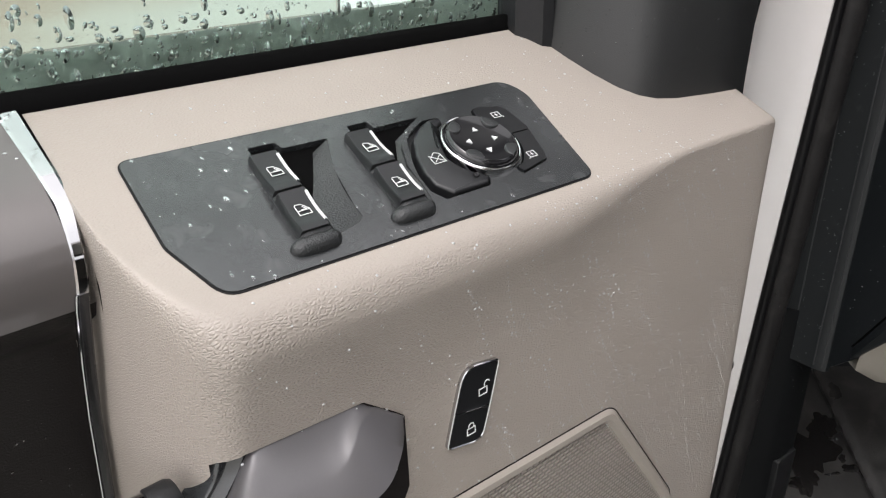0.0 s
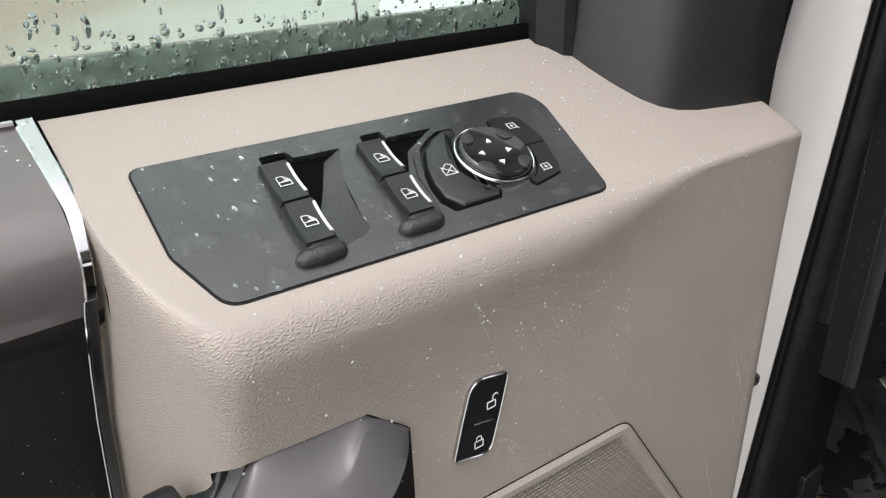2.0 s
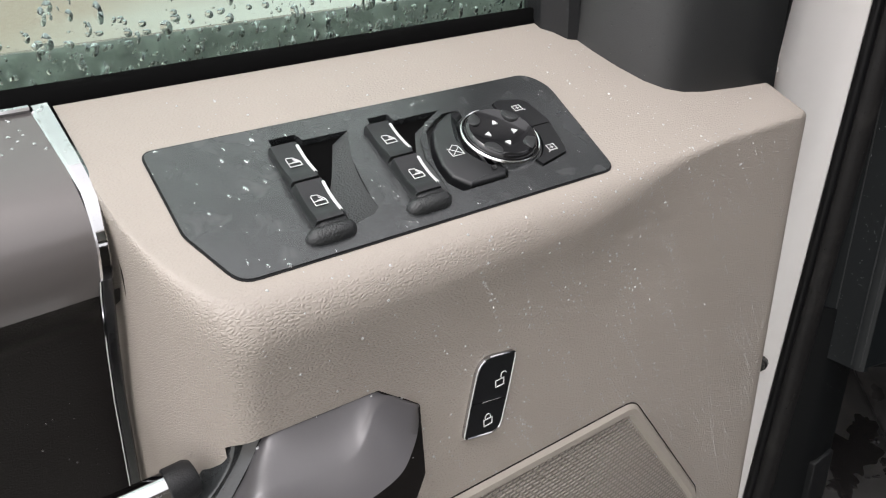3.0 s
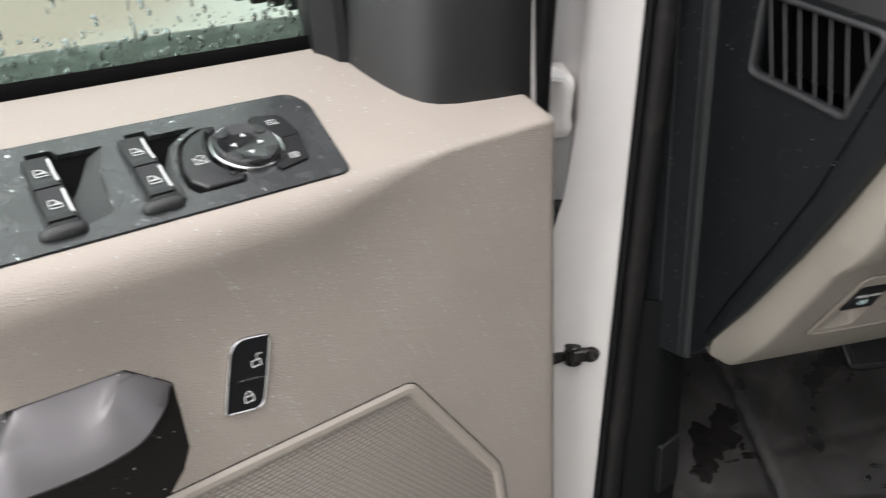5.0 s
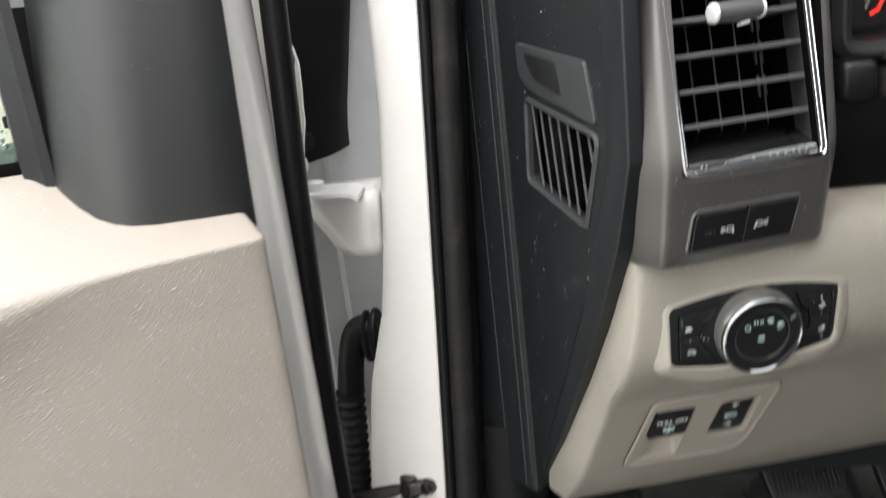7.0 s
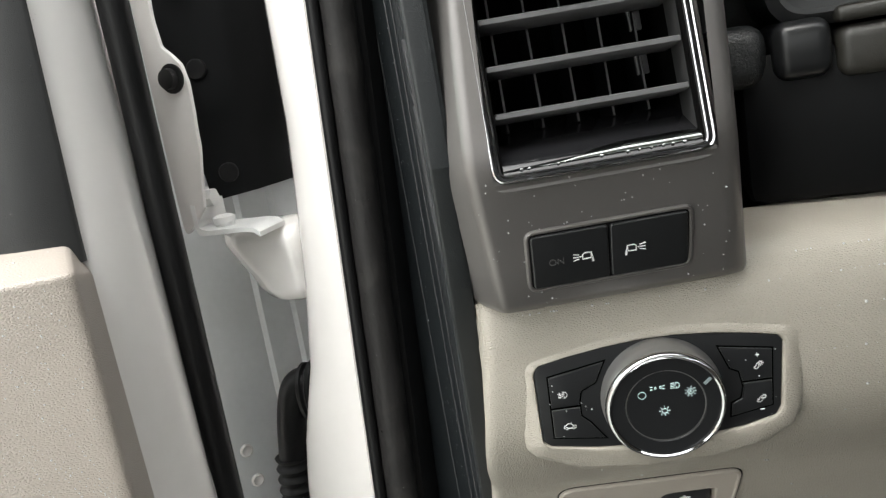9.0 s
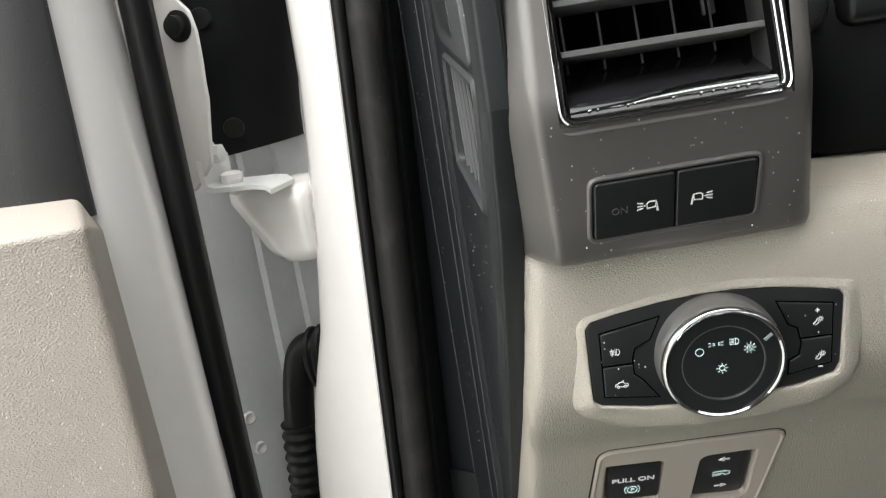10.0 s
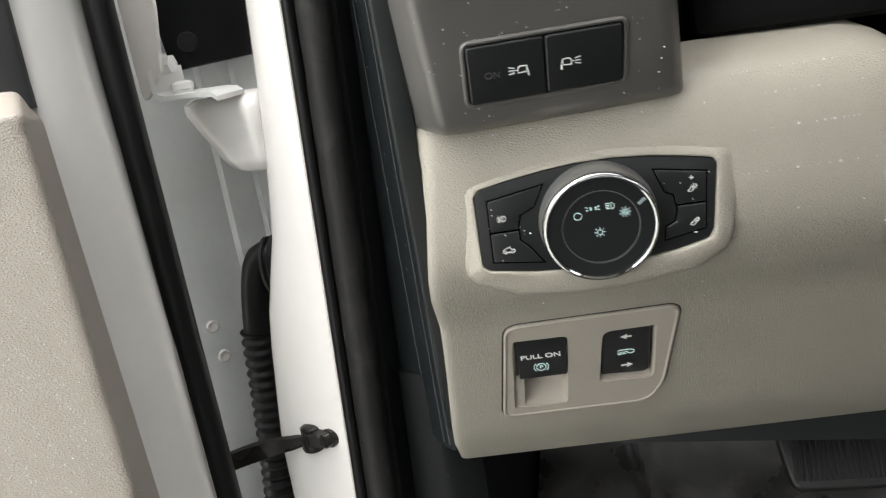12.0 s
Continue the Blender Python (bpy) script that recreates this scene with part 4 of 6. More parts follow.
pillar = part("body_pillar", loft([[waist(x + rake(z), y, z) for x, y in PILLAR] for z in zb]), WHITE, label="glossy white painted front door pillar", kind="structure")
body_seal = thing("body_door_seal", (0.39, 0.82, 0.45), label="black weathered rubber door opening seal", category="rubber seal")
part("seal_lip", sweep([(0.3735 + rake(z), 0.7985, z) for z in zb], 0.0058, 10), RUBBER, body_seal, "thin black lip")
part("seal_bulb", sweep([(0.391 + rake(z), 0.810, z) for z in zb], lambda i: 0.0155 + 0.0004 * math.sin(i * 1.7), 18), SEAL, body_seal, "greyish rubber bulb")
part("seal_carrier", loft([[(x + rake(z), y, z) for x, y in ((0.400, 0.815), (0.409, 0.822), (0.413, 0.845), (0.413, 0.872), (0.40, 0.872))] for z in zb]), RUBBER, body_seal, "")

# inner fender behind the gap, its black splash shield
FENDER = [(0.12, 0.80), (0.152, 0.832), (0.181, 0.870), (0.205, 0.902), (0.213, 0.914), (0.220, 0.914), (0.232, 0.930), (0.239, 0.942), (0.246, 0.941), (0.27, 0.97), (0.30, 0.995), (0.35, 1.0), (0.35, 1.03), (0.10, 1.03)]
part("fender_inner", loft([[(x, y, z) for x, y in FENDER] for z in (0.45, 0.8, 1.1, 1.35, 1.42, 1.9)]), JAMB, label="pale grey painted inner fender panel", kind="structure")
for z, x, y in ((1.123, 0.1843, 0.8745), (1.085, 0.1873, 0.8785)):
    m = plane_frame((x, y, z), (0.6, 0.8, 0), (0, 0, 1))
    part("weld_stud", lathe([(0.0075, -0.004), (0.0075, 0.0016), (0.0058, 0.003), (0.0042, 0.0018), (0.0005, 0.0006)], 16), WHITE, bpy.data.objects["fender_inner"], "", m)
shield = [(0.208, 0.892), (0.219, 0.868), (0.238, 0.872), (0.250, 0.888), (0.256, 0.893), (0.266, 0.922), (0.272, 0.955), (0.270, 0.968), (0.235, 0.93)]
rings = []
for z, out in ((1.404, 0.0), (1.412, 0.002), (1.43, 0.004), (1.455, 0.008), (1.48, 0.006), (1.505, 0.002), (1.53, 0.016), (1.555, 0.028), (1.60, 0.028), (1.66, 0.026), (1.9, 0.0)):
    rings.append([(x - (out if x < 0.245 else 0) + 0.06 * max(0, z - 1.45) + (0.12 * max(0, min(z, 1.66) - 1.42) if x > 0.26 else 0), y, z + 0.08 * (x - 0.22)) for x, y in shield])
splash = part("splash_shield", loft(rings), SHIELD, label="black plastic hinge-side splash shield")
tagged(splash, category="splash shield")
for x, z in ((0.240, 1.430), (0.231, 1.535), (0.225, 1.62)):
    m = plane_frame((x, 0.8675 + 0.21 * (x - 0.219), z), (0.98, 0.2, 0), (0, 0, 1))
    part("push_pin", lathe([(0.010, -0.003), (0.010, 0.0004), (0.0092, 0.0014), (0.004, 0.0018), (0.0005, 0.0016)], 20), RUBBER, splash, "", m)
# white fender flange in front of the shield, with a dark bolt
flange = rounded([(-0.030, 0.125), (-0.009, 0.125), (-0.0085, 0.050), (-0.006, 0.029), (0.003, 0.0215), (0.0125, 0.011), (0.0160, -0.006), (0.0150, -0.030), (0.0130, -0.050), (0.0125, -0.064), (0.007, -0.090), (0.001, -0.120), (-0.030, -0.150)], 0.007, 5)
FL = plane_frame((0.2475, 0.800, 1.526), (0.98, -0.2, 0), (0, 0, 1))
fl = part("fender_flange", slab(flange, -0.004, 0.0, 0.001), WHITE, bpy.data.objects["fender_inner"], "white painted flange", FL)
part("flange_bolt", lathe([(0.0135, -0.001), (0.0135, 0.002), (0.0095, 0.003), (0.0090, 0.009), (0.006, 0.0105), (0.0005, 0.0105)], 20), RUBBER, fl, "black bolt", FL)

rings = []
for z, x0, x1, y0, y1 in ((1.296, 0.270, 0.309, 0.850, 0.885), (1.300, 0.262, 0.314, 0.842, 0.89), (1.312, 0.254, 0.317, 0.838, 0.90), (1.325, 0.246, 0.3155, 0.840, 0.91), (1.335, 0.240, 0.3165, 0.838, 0.91), (1.360, 0.228, 0.3180, 0.834, 0.915), (1.369, 0.226, 0.3170, 0.838, 0.915), (1.374, 0.232, 0.312, 0.846, 0.91)):
    rings.append([(x, y, z) for x, y in rounded([(x0, y0 + 0.020), (x0 + 0.022, y0), (x1, y0), (x1, y1), (x0, y1)], [0.014, 0.016, 0.014, 0.006, 0.006], 5)])
part("hinge_block", loft(rings), WHITE, front_door, "white painted hinge", IDENT, 50)
bend = [(0.2335, 0.030), (0.2335, 0.008), (0.2365, 0.0015), (0.243, 0.0), (0.285, 0.0), (0.297, -0.0015), (0.303, -0.006)]
rings = []
for y, cut in ((0.800, 0.004), (0.806, 0.0), (0.846, 0.0), (0.852, 0.004)):
    up_side = [(x, y - 0.10 * (x - 0.25), 1.3795 + z) for x, z in bend]
    low_side = [(x + (0.0045 if k < 4 else 0.0), y - 0.10 * (x - 0.25), 1.3795 + z + (0.0 if k < 2 else 0.0045)) for k, (x, z) in enumerate(bend)][::-1]
    rings.append(low_side + up_side)
part("hinge_plate", loft(rings), ZINC, front_door, "painted steel hinge plate", IDENT, 40)
part("hinge_bolt", merge(lathe([(0.0125, 1.380), (0.0125, 1.3835), (0.0095, 1.384), (0.0095, 1.387), (0.0105, 1.3875), (0.0105, 1.393), (0.006, 1.395), (0.0005, 1.395)], 18, (0.254, 0.822))), ZINC, front_door)
m = plane_frame((0.2345, 0.826, 1.412), (0, 1, 0), (0, 0, 1))
part("hinge_bolt", lathe([(0.0125, 0), (0.0125, 0.003), (0.0095, 0.0035), (0.009, 0.012), (0.006, 0.014), (0.0005, 0.014)], 6), ZINC, front_door, "", m)

# rubber conduit between pillar and door
boot = thing("wiring_conduit", (0.27, 0.83, 0.86), label="black ribbed rubber wiring conduit with pillar grommet", category="cable conduit")
m = plane_frame((0.290, 0.866, 1.190), (-0.2, -0.98, 0), (0, 0, 1))
part("grommet", loft([[(0.020 * s * math.cos(a), 0.036 * s * math.sin(a), h) for a in (2 * math.pi * k / 24 for k in range(24))] for s, h in ((0.6, -0.024), (0.6, -0.004), (0.97, -0.003), (1.0, -0.001), (1.0, 0.002), (0.9, 0.004), (0.82, 0.006), (0.80, 0.008), (0.92, 0.010), (0.92, 0.014), (0.7, 0.018), (0.5, 0.019))]), RUBBER, boot, "", m)
path = curve([(0.290, 0.866, 1.198), (0.274, 0.868, 1.203), (0.262, 0.868, 1.192), (0.253, 0.866, 1.160), (0.2465, 0.864, 1.115)], 5)
part("smooth_elbow", sweep(path, lambda i: 0.0140 + 0.002 * min(1, i / 10), 18), RUBBER, boot)
path = [(0.2455 - 0.014 * k / 160 - 0.012 * (k / 160) ** 2, 0.864 - 0.01 * (k / 160), 1.12 - 0.28 * k / 160) for k in range(161)]
part("ribbed_tube", sweep(path, lambda i: 0.0155 + 0.0035 * (0.5 + 0.5 * math.cos(i * 2 * math.pi / 7)), 18), RUBBER, boot, "ribbed")

# door check strap
SX = Matrix.Translation((-0.009, 0.011, 0.008))
strap = thing("door_check_strap", (0.34, 0.812, 1.0), SX, label="dark steel door check strap bolted to the pillar", category="door check")
arm = curve([(0.345, 0.812, 1.018), (0.325, 0.802, 1.012), (0.300, 0.799, 1.005), (0.275, 0.796, 1.002), (0.245, 0.785, 0.998), (0.215, 0.77, 0.992)], 5)
wid = lambda i: 0.007 + 0.005 * min(1, max(0, (i - 8) / 10))
rings = []
for i, (x, y, z) in enumerate(arm):
    w = wid(i)
    rings.append([(x + 0.001, y - 0.003, z - w), (x + 0.001, y - 0.003, z + w * 0.6), (x, y + 0.003, z + w * 0.7), (x, y + 0.003, z - w)])
part("strap_arm", loft(rings), STEEL, strap, "", SX, 25)
part("strap_block", lathe([(0.0085, 0.996), (0.0118, 0.998), (0.0125, 1.001), (0.0125, 1.014), (0.0105, 1.017), (0.0100, 1.019), (0.0108, 1.020), (0.0108, 1.023), (0.007, 1.025), (0.0005, 1.0255)], 20, (0.322, 0.797)), STEEL, strap, "round pivot block", SX)
part("strap_link", slab(rounded([(0.318, 0.783), (0.346, 0.784), (0.354, 0.795), (0.350, 0.830), (0.318, 0.812)], 0.007, 4), 1.006, 1.021, 0.003), STEEL, strap, "", SX)
m = plane_frame((0.345, 0.7910, 1.013), (0.86, -0.5, 0), (0, 0, 1))
part("strap_bolt", lathe([(0.0105, -0.004), (0.0105, 0.002), (0.0085, 0.003), (0.0080, 0.009), (0.005, 0.0105), (0.0005, 0.0105)], 12), STEEL, strap, "", SX @ m)

# ---- dashboard ----
dash = thing("dashboard", (0.62, 0.75, 1.02), label="beige lower dashboard with dark slate end panel", category="dashboard")


def front_y(x, dy):
    return 0.580 + 0.20 * (x - 0.58) + dy


PROFILE = [(1.376, 0.060), (1.3735, 0.042), (1.368, 0.022), (1.358, 0.008), (1.345, 0.001), (1.325, 0.0), (1.30, 0.0), (1.275, 0.002), (1.258, 0.008), (1.24, 0.019), (1.225, 0.034)]
PROFILE += [(1.21 - 0.01 * k, 0.0490 + 0.0063 * k + 0.00042 * max(0, k - 11) ** 2) for k in range(18)]
PROFILE += [(1.0320, 0.1790), (1.0290, 0.1850), (1.0285, 0.24)]
EDGE = ((1.44, 0.5445), (1.367, 0.5705), (1.29, 0.612), (1.215, 0.657), (1.12, 0.7195), (1.037, 0.780), (0.99, 0.82))


def edge_y(z):
    """The line down which the fascia meets the end panel."""
    for (z0, y0), (z1, y1) in zip(EDGE, EDGE[1:]):
        if z >= z1:
            return y0 + (y1 - y0) * (z0 - z) / (z0 - z1)
    return EDGE[-1][1]


RIGHT_END = ((1.376, 0.785), (1.368, 0.800), (1.35, 0.822), (1.33, 0.836), (1.312, 0.838), (1.29, 0.831), (1.26, 0.818), (1.235, 0.808), (1.0, 0.806))
RIDGE = ((1.376, 0.5575), (1.338, 0.5575), (1.309, 0.5548), (1.277, 0.5500), (1.254, 0.5448), (1.178, 0.5288), (1.088, 0.5082), (1.0405, 0.4972), (1.02, 0.4925))


def end_x(y):
    return 0.4845 + (0.752 - y) * 0.325


rings = []
for k, (z, dy) in enumerate(PROFILE):
    zz = min(z, 1.360)
    yo = min(edge_y(zz), 0.772)
    xo = end_x(yo)
    ridge = max(xo + 0.004, between(z, RIDGE))
    yr = front_y(ridge, dy)
    inset = min(1, max(0, (z - 1.045) / 0.24))
    xo, yo = xo + 0.0072 * inset, yo + 0.010 * inset
    ridge = max(ridge, xo + 0.003)
    row = [(xo, max(yo, yr + 0.001), z if z < 1.36 else 1.358 + (z - 1.358) * 0.4)]
    row.append((ridge - 0.004, yr + 0.0025, z))
    row.append((ridge, yr + 0.0004, z))
    row.append((ridge + 0.004, front_y(ridge + 0.004, dy), z))
    right = between(z, RIGHT_END)
    for j in range(1, 46):
        x = ridge + 0.004 + (right - ridge - 0.004) * j / 45
        row.append((x, front_y(x, dy), z))
    if z > 1.232:
        row += [(right + 0.009, front_y(right + 0.009, dy) + 0.003, z), (right + 0.015, front_y(right + 0.015, dy) + 0.014, z), (right + 0.017, front_y(right + 0.015, dy) + 0.10, z)]
    else:
        row += [(x, front_y(x, dy), z) for x in (0.86, 1.05, 1.3)]
    rings.append(row)
bm = loft(rings, closed=False)
WELL = [(0.578, 1.192), (0.686, 1.192), (0.668, 1.118), (0.568, 1.110)]
gone = [f for f in bm.faces if inside(f.calc_center_median().x, f.calc_center_median().z, WELL)]
bmesh.ops.delete(bm, geom=gone, context="FACES")
part("lower_fascia", bm, DASH, dash, "grained beige knee panel", IDENT, 55)
# near-black sheet that stands in for the shade right of the knee panel
part("recess_shade_sheet", box(0.80, 1.32, 0.76, 0.77, 1.20, 1.42, 0.0), SHIELD, dash, "")

END = plane_frame((end_x(0.75), 0.75, 0), (end_x(0.55) - end_x(0.75), -0.20, 0), (0, 0, 1))
S = math.hypot(end_x(0.55) - end_x(0.75), 0.20) / 0.20


def ep(*pts):
    """Points of the end panel given by y and z."""
    return [((0.75 - y) * S, z) for y, z in pts]


dem = rounded(ep((0.753, 1.389), (0.629, 1.374), (0.599, 1.450), (0.744, 1.466)), [0.008, 0.006, 0.006, 0.006], 4)
side_poly = ep((0.815, 1.75), (0.815, 1.00), *[(y + 0.001, z) for z, y in EDGE[::-1][1:]], (0.5455, 1.75))
part("end_panel", holed(side_poly, [dem], -0.010, 0.0), SLATE, dash, "dark slate grained end panel", END, 30)
band = ep(*[(y + 0.0005, z) for z, y in EDGE[::-1][1:]], (0.5445, 1.75), (0.574, 1.75), (0.579, 1.434), (0.612, 1.36), (0.643, 1.292), (0.695, 1.202), (0.745, 1.12), (0.781, 1.055))
part("edge_band", slab(rounded(band, 0.002, 2), -0.008, 0.0036, 0.0022), SLATE, dash, "raised edge band", END)
crease = ep((0.5775, 1.75), (0.5825, 1.434), (0.6155, 1.36), (0.6465, 1.292), (0.6985, 1.202), (0.7485, 1.12), (0.783, 1.055))
part("band_groove", strokes([crease], 0.0022, 0.0004), VOID, dash, "", END, 0)
badge = rounded(ep((0.758, 1.520), (0.612, 1.509), (0.596, 1.460), (0.735, 1.478), (0.756, 1.49)), 0.005, 3)
badge_part = part("blank_cover", slab(badge, -0.004, 0.003, 0.0015), DULL, dash, "dull dark grey blank cover", END)
part("cover_recess", slab(rounded(ep((0.74, 1.512), (0.665, 1.506), (0.655, 1.478), (0.715, 1.488)), 0.004, 3), 0.002, 0.0036, 0.0004), BLACK, badge_part, "", END)

# demister vent in the end panel
demister = thing("side_demister_vent", tuple(END @ Vector(((0.75 - 0.67) * S, 1.375, 0))), label="dark slatted side window demister vent", category="air vent")
part("vent_rim", ring_slab(offset(ccw(dem), -0.0050), offset(ccw(dem), 0.0008), -0.004, 0.0030, 0.0022), DULL, demister, "dull grey rim", END)
# near-black plate for the shade behind the slats
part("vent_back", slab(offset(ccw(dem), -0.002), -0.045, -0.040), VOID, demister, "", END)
for k in range(7):
    y = 0.7405 - 0.0195 * k
    a = ep((y, 0))[0][0]
    hi = 1.4655 - (0.744 - y) * 0.11
    lo = 1.3885 - (0.753 - y) * 0.12 + 0.0005
    run = 0.0145
    if a + run > ep((0.612, 0))[0][0]:
        lo = 1.405
    part("vent_slat", slab([(a, hi), (a + 0.0014, hi), (a + 0.0014 + run, lo), (a + run, lo)], -0.0036, -0.0018, 0.0004), LOUVRE, demister, "", END)

# hinge-side lower trim and kick panel
part("pillar_trim", loft([[(0.382, 0.874, z), (0.394, 0.862, z), (0.432, 0.842, z), (0.4525, 0.818, z), (0.4595, 0.8115, z), (0.4645, 0.8095, z), (0.470, 0.811, z), (0.471, 0.89, z), (0.409, 0.89, z)] for z in (1.0, 1.2, 1.4, 1.75)]), SLATE, dash, "dark slate pillar trim", IDENT, 30)
# wet reflections along the trim's edges, drawn as thin paler beads
for x, y in ((0.4597, 0.8112), (0.4522, 0.8178), (0.4320, 0.8418)):
    part("trim_edge", sweep([(x, y, 1.005), (x, y, 1.3), (x, y, 1.745)], 0.0008, 6), DULL, dash, "paler line on the moulded edge, for its wet reflection")
kick = part("kick_panel", loft([[(0.385, 0.878, z), (0.394, 0.852, z), (0.43, 0.840, z), (0.448, 0.842, z), (0.476, 0.862, z), (0.478, 1.0, z), (0.478, 1.5, z), (0.385, 1.5, z)] for z in (0.56, 0.8, 1.0, 1.07)]), KICK, label="dark slate footwell kick panel", kind="structure")
m = plane_frame((0.452, 0.846, 0.79), (0.028, 0.020, 0), (0, 0, 1))
part("release_cover", slab(rounded([(-0.012, 0.042), (0.028, 0.048), (0.028, -0.04), (-0.012, -0.042)], 0.004, 3), -0.006, 0.006, 0.002), BLACK, kick, "small black release cover", m)

# ---- grey vent housing above the fascia ----
housing = thing("vent_housing", (0.63, 0.58, 1.35), label="satin bronze-grey vent housing with thin chrome-framed louvres", category="air vent")


def face_at(x, z):
    y = 0.5350 + 0.320 * (x - 0.587)
    low, high = 1.434 - z, z - 1.44
    return y - 0.0008 + 0.17 * (low + math.hypot(low, 0.007)) + 0.11 * (high + math.hypot(high, 0.007))


HX = plane_frame((0.5875, face_at(0.5875, 1.434), 1.434), (0.1, 0.032, 0), (0, 0.22, 1))
VENT_W, VENT_H = 0.1105, 0.165
# one moulding, lofted upwards, with the vent opening left out of it
rings = []
cols = [(0.5515, 0.032), (0.558, 0.0222), (0.5655, 0.0108), (0.5690, 0.0056), (0.5715, 0.0024), (0.5740, 0.0007), (0.5770, 0.0001), (0.5835, 0), (0.60, 0), (0.64, 0), (0.68, 0), (0.6940, 0.0), (0.6985, 0.0012), (0.7025, 0.004), (0.7045, 0.010), (0.7055, 0.05), (0.7055, 0.11)]
heights = [(1.349, 0.05), (1.3485, 0.030), (1.3495, 0.014), (1.3525, 0.005), (1.358, 0.0), (1.38, 0.0), (1.40, 0.0), (1.415, 0.0), (1.424, 0.0), (1.428, 0.0)]
heights += [(1.428 + 0.166 * k / 24, 0.0) for k in range(1, 25)] + [(1.65, 0.0), (1.728, 0.0)]
for z, pull in heights:
    rings.append([(x, face_at(x, z) + back + pull, z) for x, back in cols])
bm = loft(rings, closed=False)
gone = [f for f in bm.faces if 1.428 < f.calc_center_median().z < 1.594 and 0.5835 < f.calc_center_median().x < 0.694]
bmesh.ops.delete(bm, geom=gone, context="FACES")
part("housing_moulding", bm, SATIN, housing, "", IDENT, 55)
vo = ccw(rounded([(-0.004, -0.006), (VENT_W, -0.006), (VENT_W, 0.130), (VENT_W - 0.012, VENT_H), (-0.004, VENT_H)], 0.0085, 5))
part("chrome_frame", ring_slab(vo, offset(vo, 0.0016), -0.006, 0.0026, 0.0007), CHROME, housing, "thin chrome vent frame", HX)
part("frame_groove", ring_slab(offset(vo, 0.0012), offset(vo, 0.0034), -0.006, 0.0002, 0.0), GLOSS, housing, "dark groove in the frame", HX)
part("inner_bead", ring_slab(offset(vo, 0.0030), offset(vo, 0.0042), -0.006, 0.0012, 0.0005), CHROME, housing, "second thin chrome line", HX)
part("inner_frame", loft([[(x, y, h) for x, y in offset(vo, d)] for d, h in ((0.0040, 0.0004), (0.0056, -0.0034), (0.0066, -0.0100), (0.0070, -0.022))], cap=False), LINING, housing, "grey metallic vent jamb", HX)
w0, w1 = 0.0020, VENT_W - 0.006
part("vent_floor", loft([[(x, b, h) for x in (w0, (w0 + w1) / 2, w1)] for b, h in ((-0.002, -0.0005), (0.0030, -0.0022), (0.0090, -0.0100), (0.0160, -0.0210), (0.0230, -0.0330), (0.0260, -0.0450), (0.0265, -0.075))], closed=False), GLOSS, housing, "gloss black lower sill", HX, 60)
# sky reflection on the sill, built as a mirror wedge that narrows to the left
sill_xs = [w0 + (w1 - w0) * k / 8 for k in range(9)]
part("sill_reflection", loft([[(x, 0.0006 + b * (0.16 + 0.84 * min(1, k / 5)), h + 0.0002) for k, x in enumerate(sill_xs)] for b, h in ((0.0, -0.0010), (0.0006, -0.0008), (0.0030, -0.0019), (0.0056, -0.0050), (0.0060, -0.0062))], closed=False), MIRROR, housing, "mirror wedge shaped as the sky's reflection on the sill", HX, 60)
part("frame_bed", ring_slab(offset(vo, -0.0042), offset(vo, 0.0010), -0.0075, -0.0036, 0.0006), SATIN, housing, "", HX)
# duct walls coloured near black, as unlit depth
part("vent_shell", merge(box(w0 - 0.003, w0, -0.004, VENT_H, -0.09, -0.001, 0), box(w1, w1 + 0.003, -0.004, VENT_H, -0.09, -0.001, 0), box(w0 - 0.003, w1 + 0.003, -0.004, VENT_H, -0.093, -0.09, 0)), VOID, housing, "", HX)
for k in range(6):
    b = 0.0290 + 0.0244 * k
    prof = [(-0.0045, 0.0012), (-0.0058, 0.0018), (-0.030, 0.0010), (-0.030, -0.0006), (-0.0058, -0.0018), (-0.0045, -0.0012)]
    part("louvre", loft([[(x, b + dy + 0.0 * x, h) for h, dy in prof] for x in (w0 + 0.001, (w0 + w1) / 2, w1 - 0.001)]), LOUVRE, housing, "charcoal horizontal louvre", HX, 30)
# vane bodies near black for the duct's shade, only their front edges paler
for k in range(5):
    a = w0 + 0.010 + 0.0195 * k
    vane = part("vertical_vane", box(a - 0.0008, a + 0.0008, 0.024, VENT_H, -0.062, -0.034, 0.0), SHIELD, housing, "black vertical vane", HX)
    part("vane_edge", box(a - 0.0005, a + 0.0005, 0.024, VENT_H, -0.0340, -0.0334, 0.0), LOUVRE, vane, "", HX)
for k in range(6):
    b = 0.0195 + 0.0244 * k
    part("vane_link", box(w1 - 0.0165, w1 - 0.0095, b, b + (0.0045 if k == 0 else 0.016), -0.040, -0.037, 0.0008), LOUVRE, housing, "grey vane link", HX)


def tab_ring(x, s):
    return [(x, 0.1035 + s * 0.0078 * math.sin(q), 0.001 + s * 0.0085 * math.cos(q)) for q in (2 * math.pi * k / 20 for k in range(20))]


tab = part("vent_tab", loft([tab_ring(0.0345 + 0.0345 * k / 6, 0.86 + 0.14 * math.sin(math.pi * k / 6)) for k in range(7)]), LOUVRE, housing, "ribbed charcoal vent tab", HX, 50)
for x0, d in ((0.0345, -1), (0.0690, 1)):
    part("tab_trim", loft([tab_ring(x0 + d * e, s) for e, s in ((-0.0004, 0.93), (0.0006, 0.95), (0.0020, 0.90), (0.0027, 0.74), (0.0029, 0.4))]), BRIGHT, tab, "bright silver end", HX, 60)
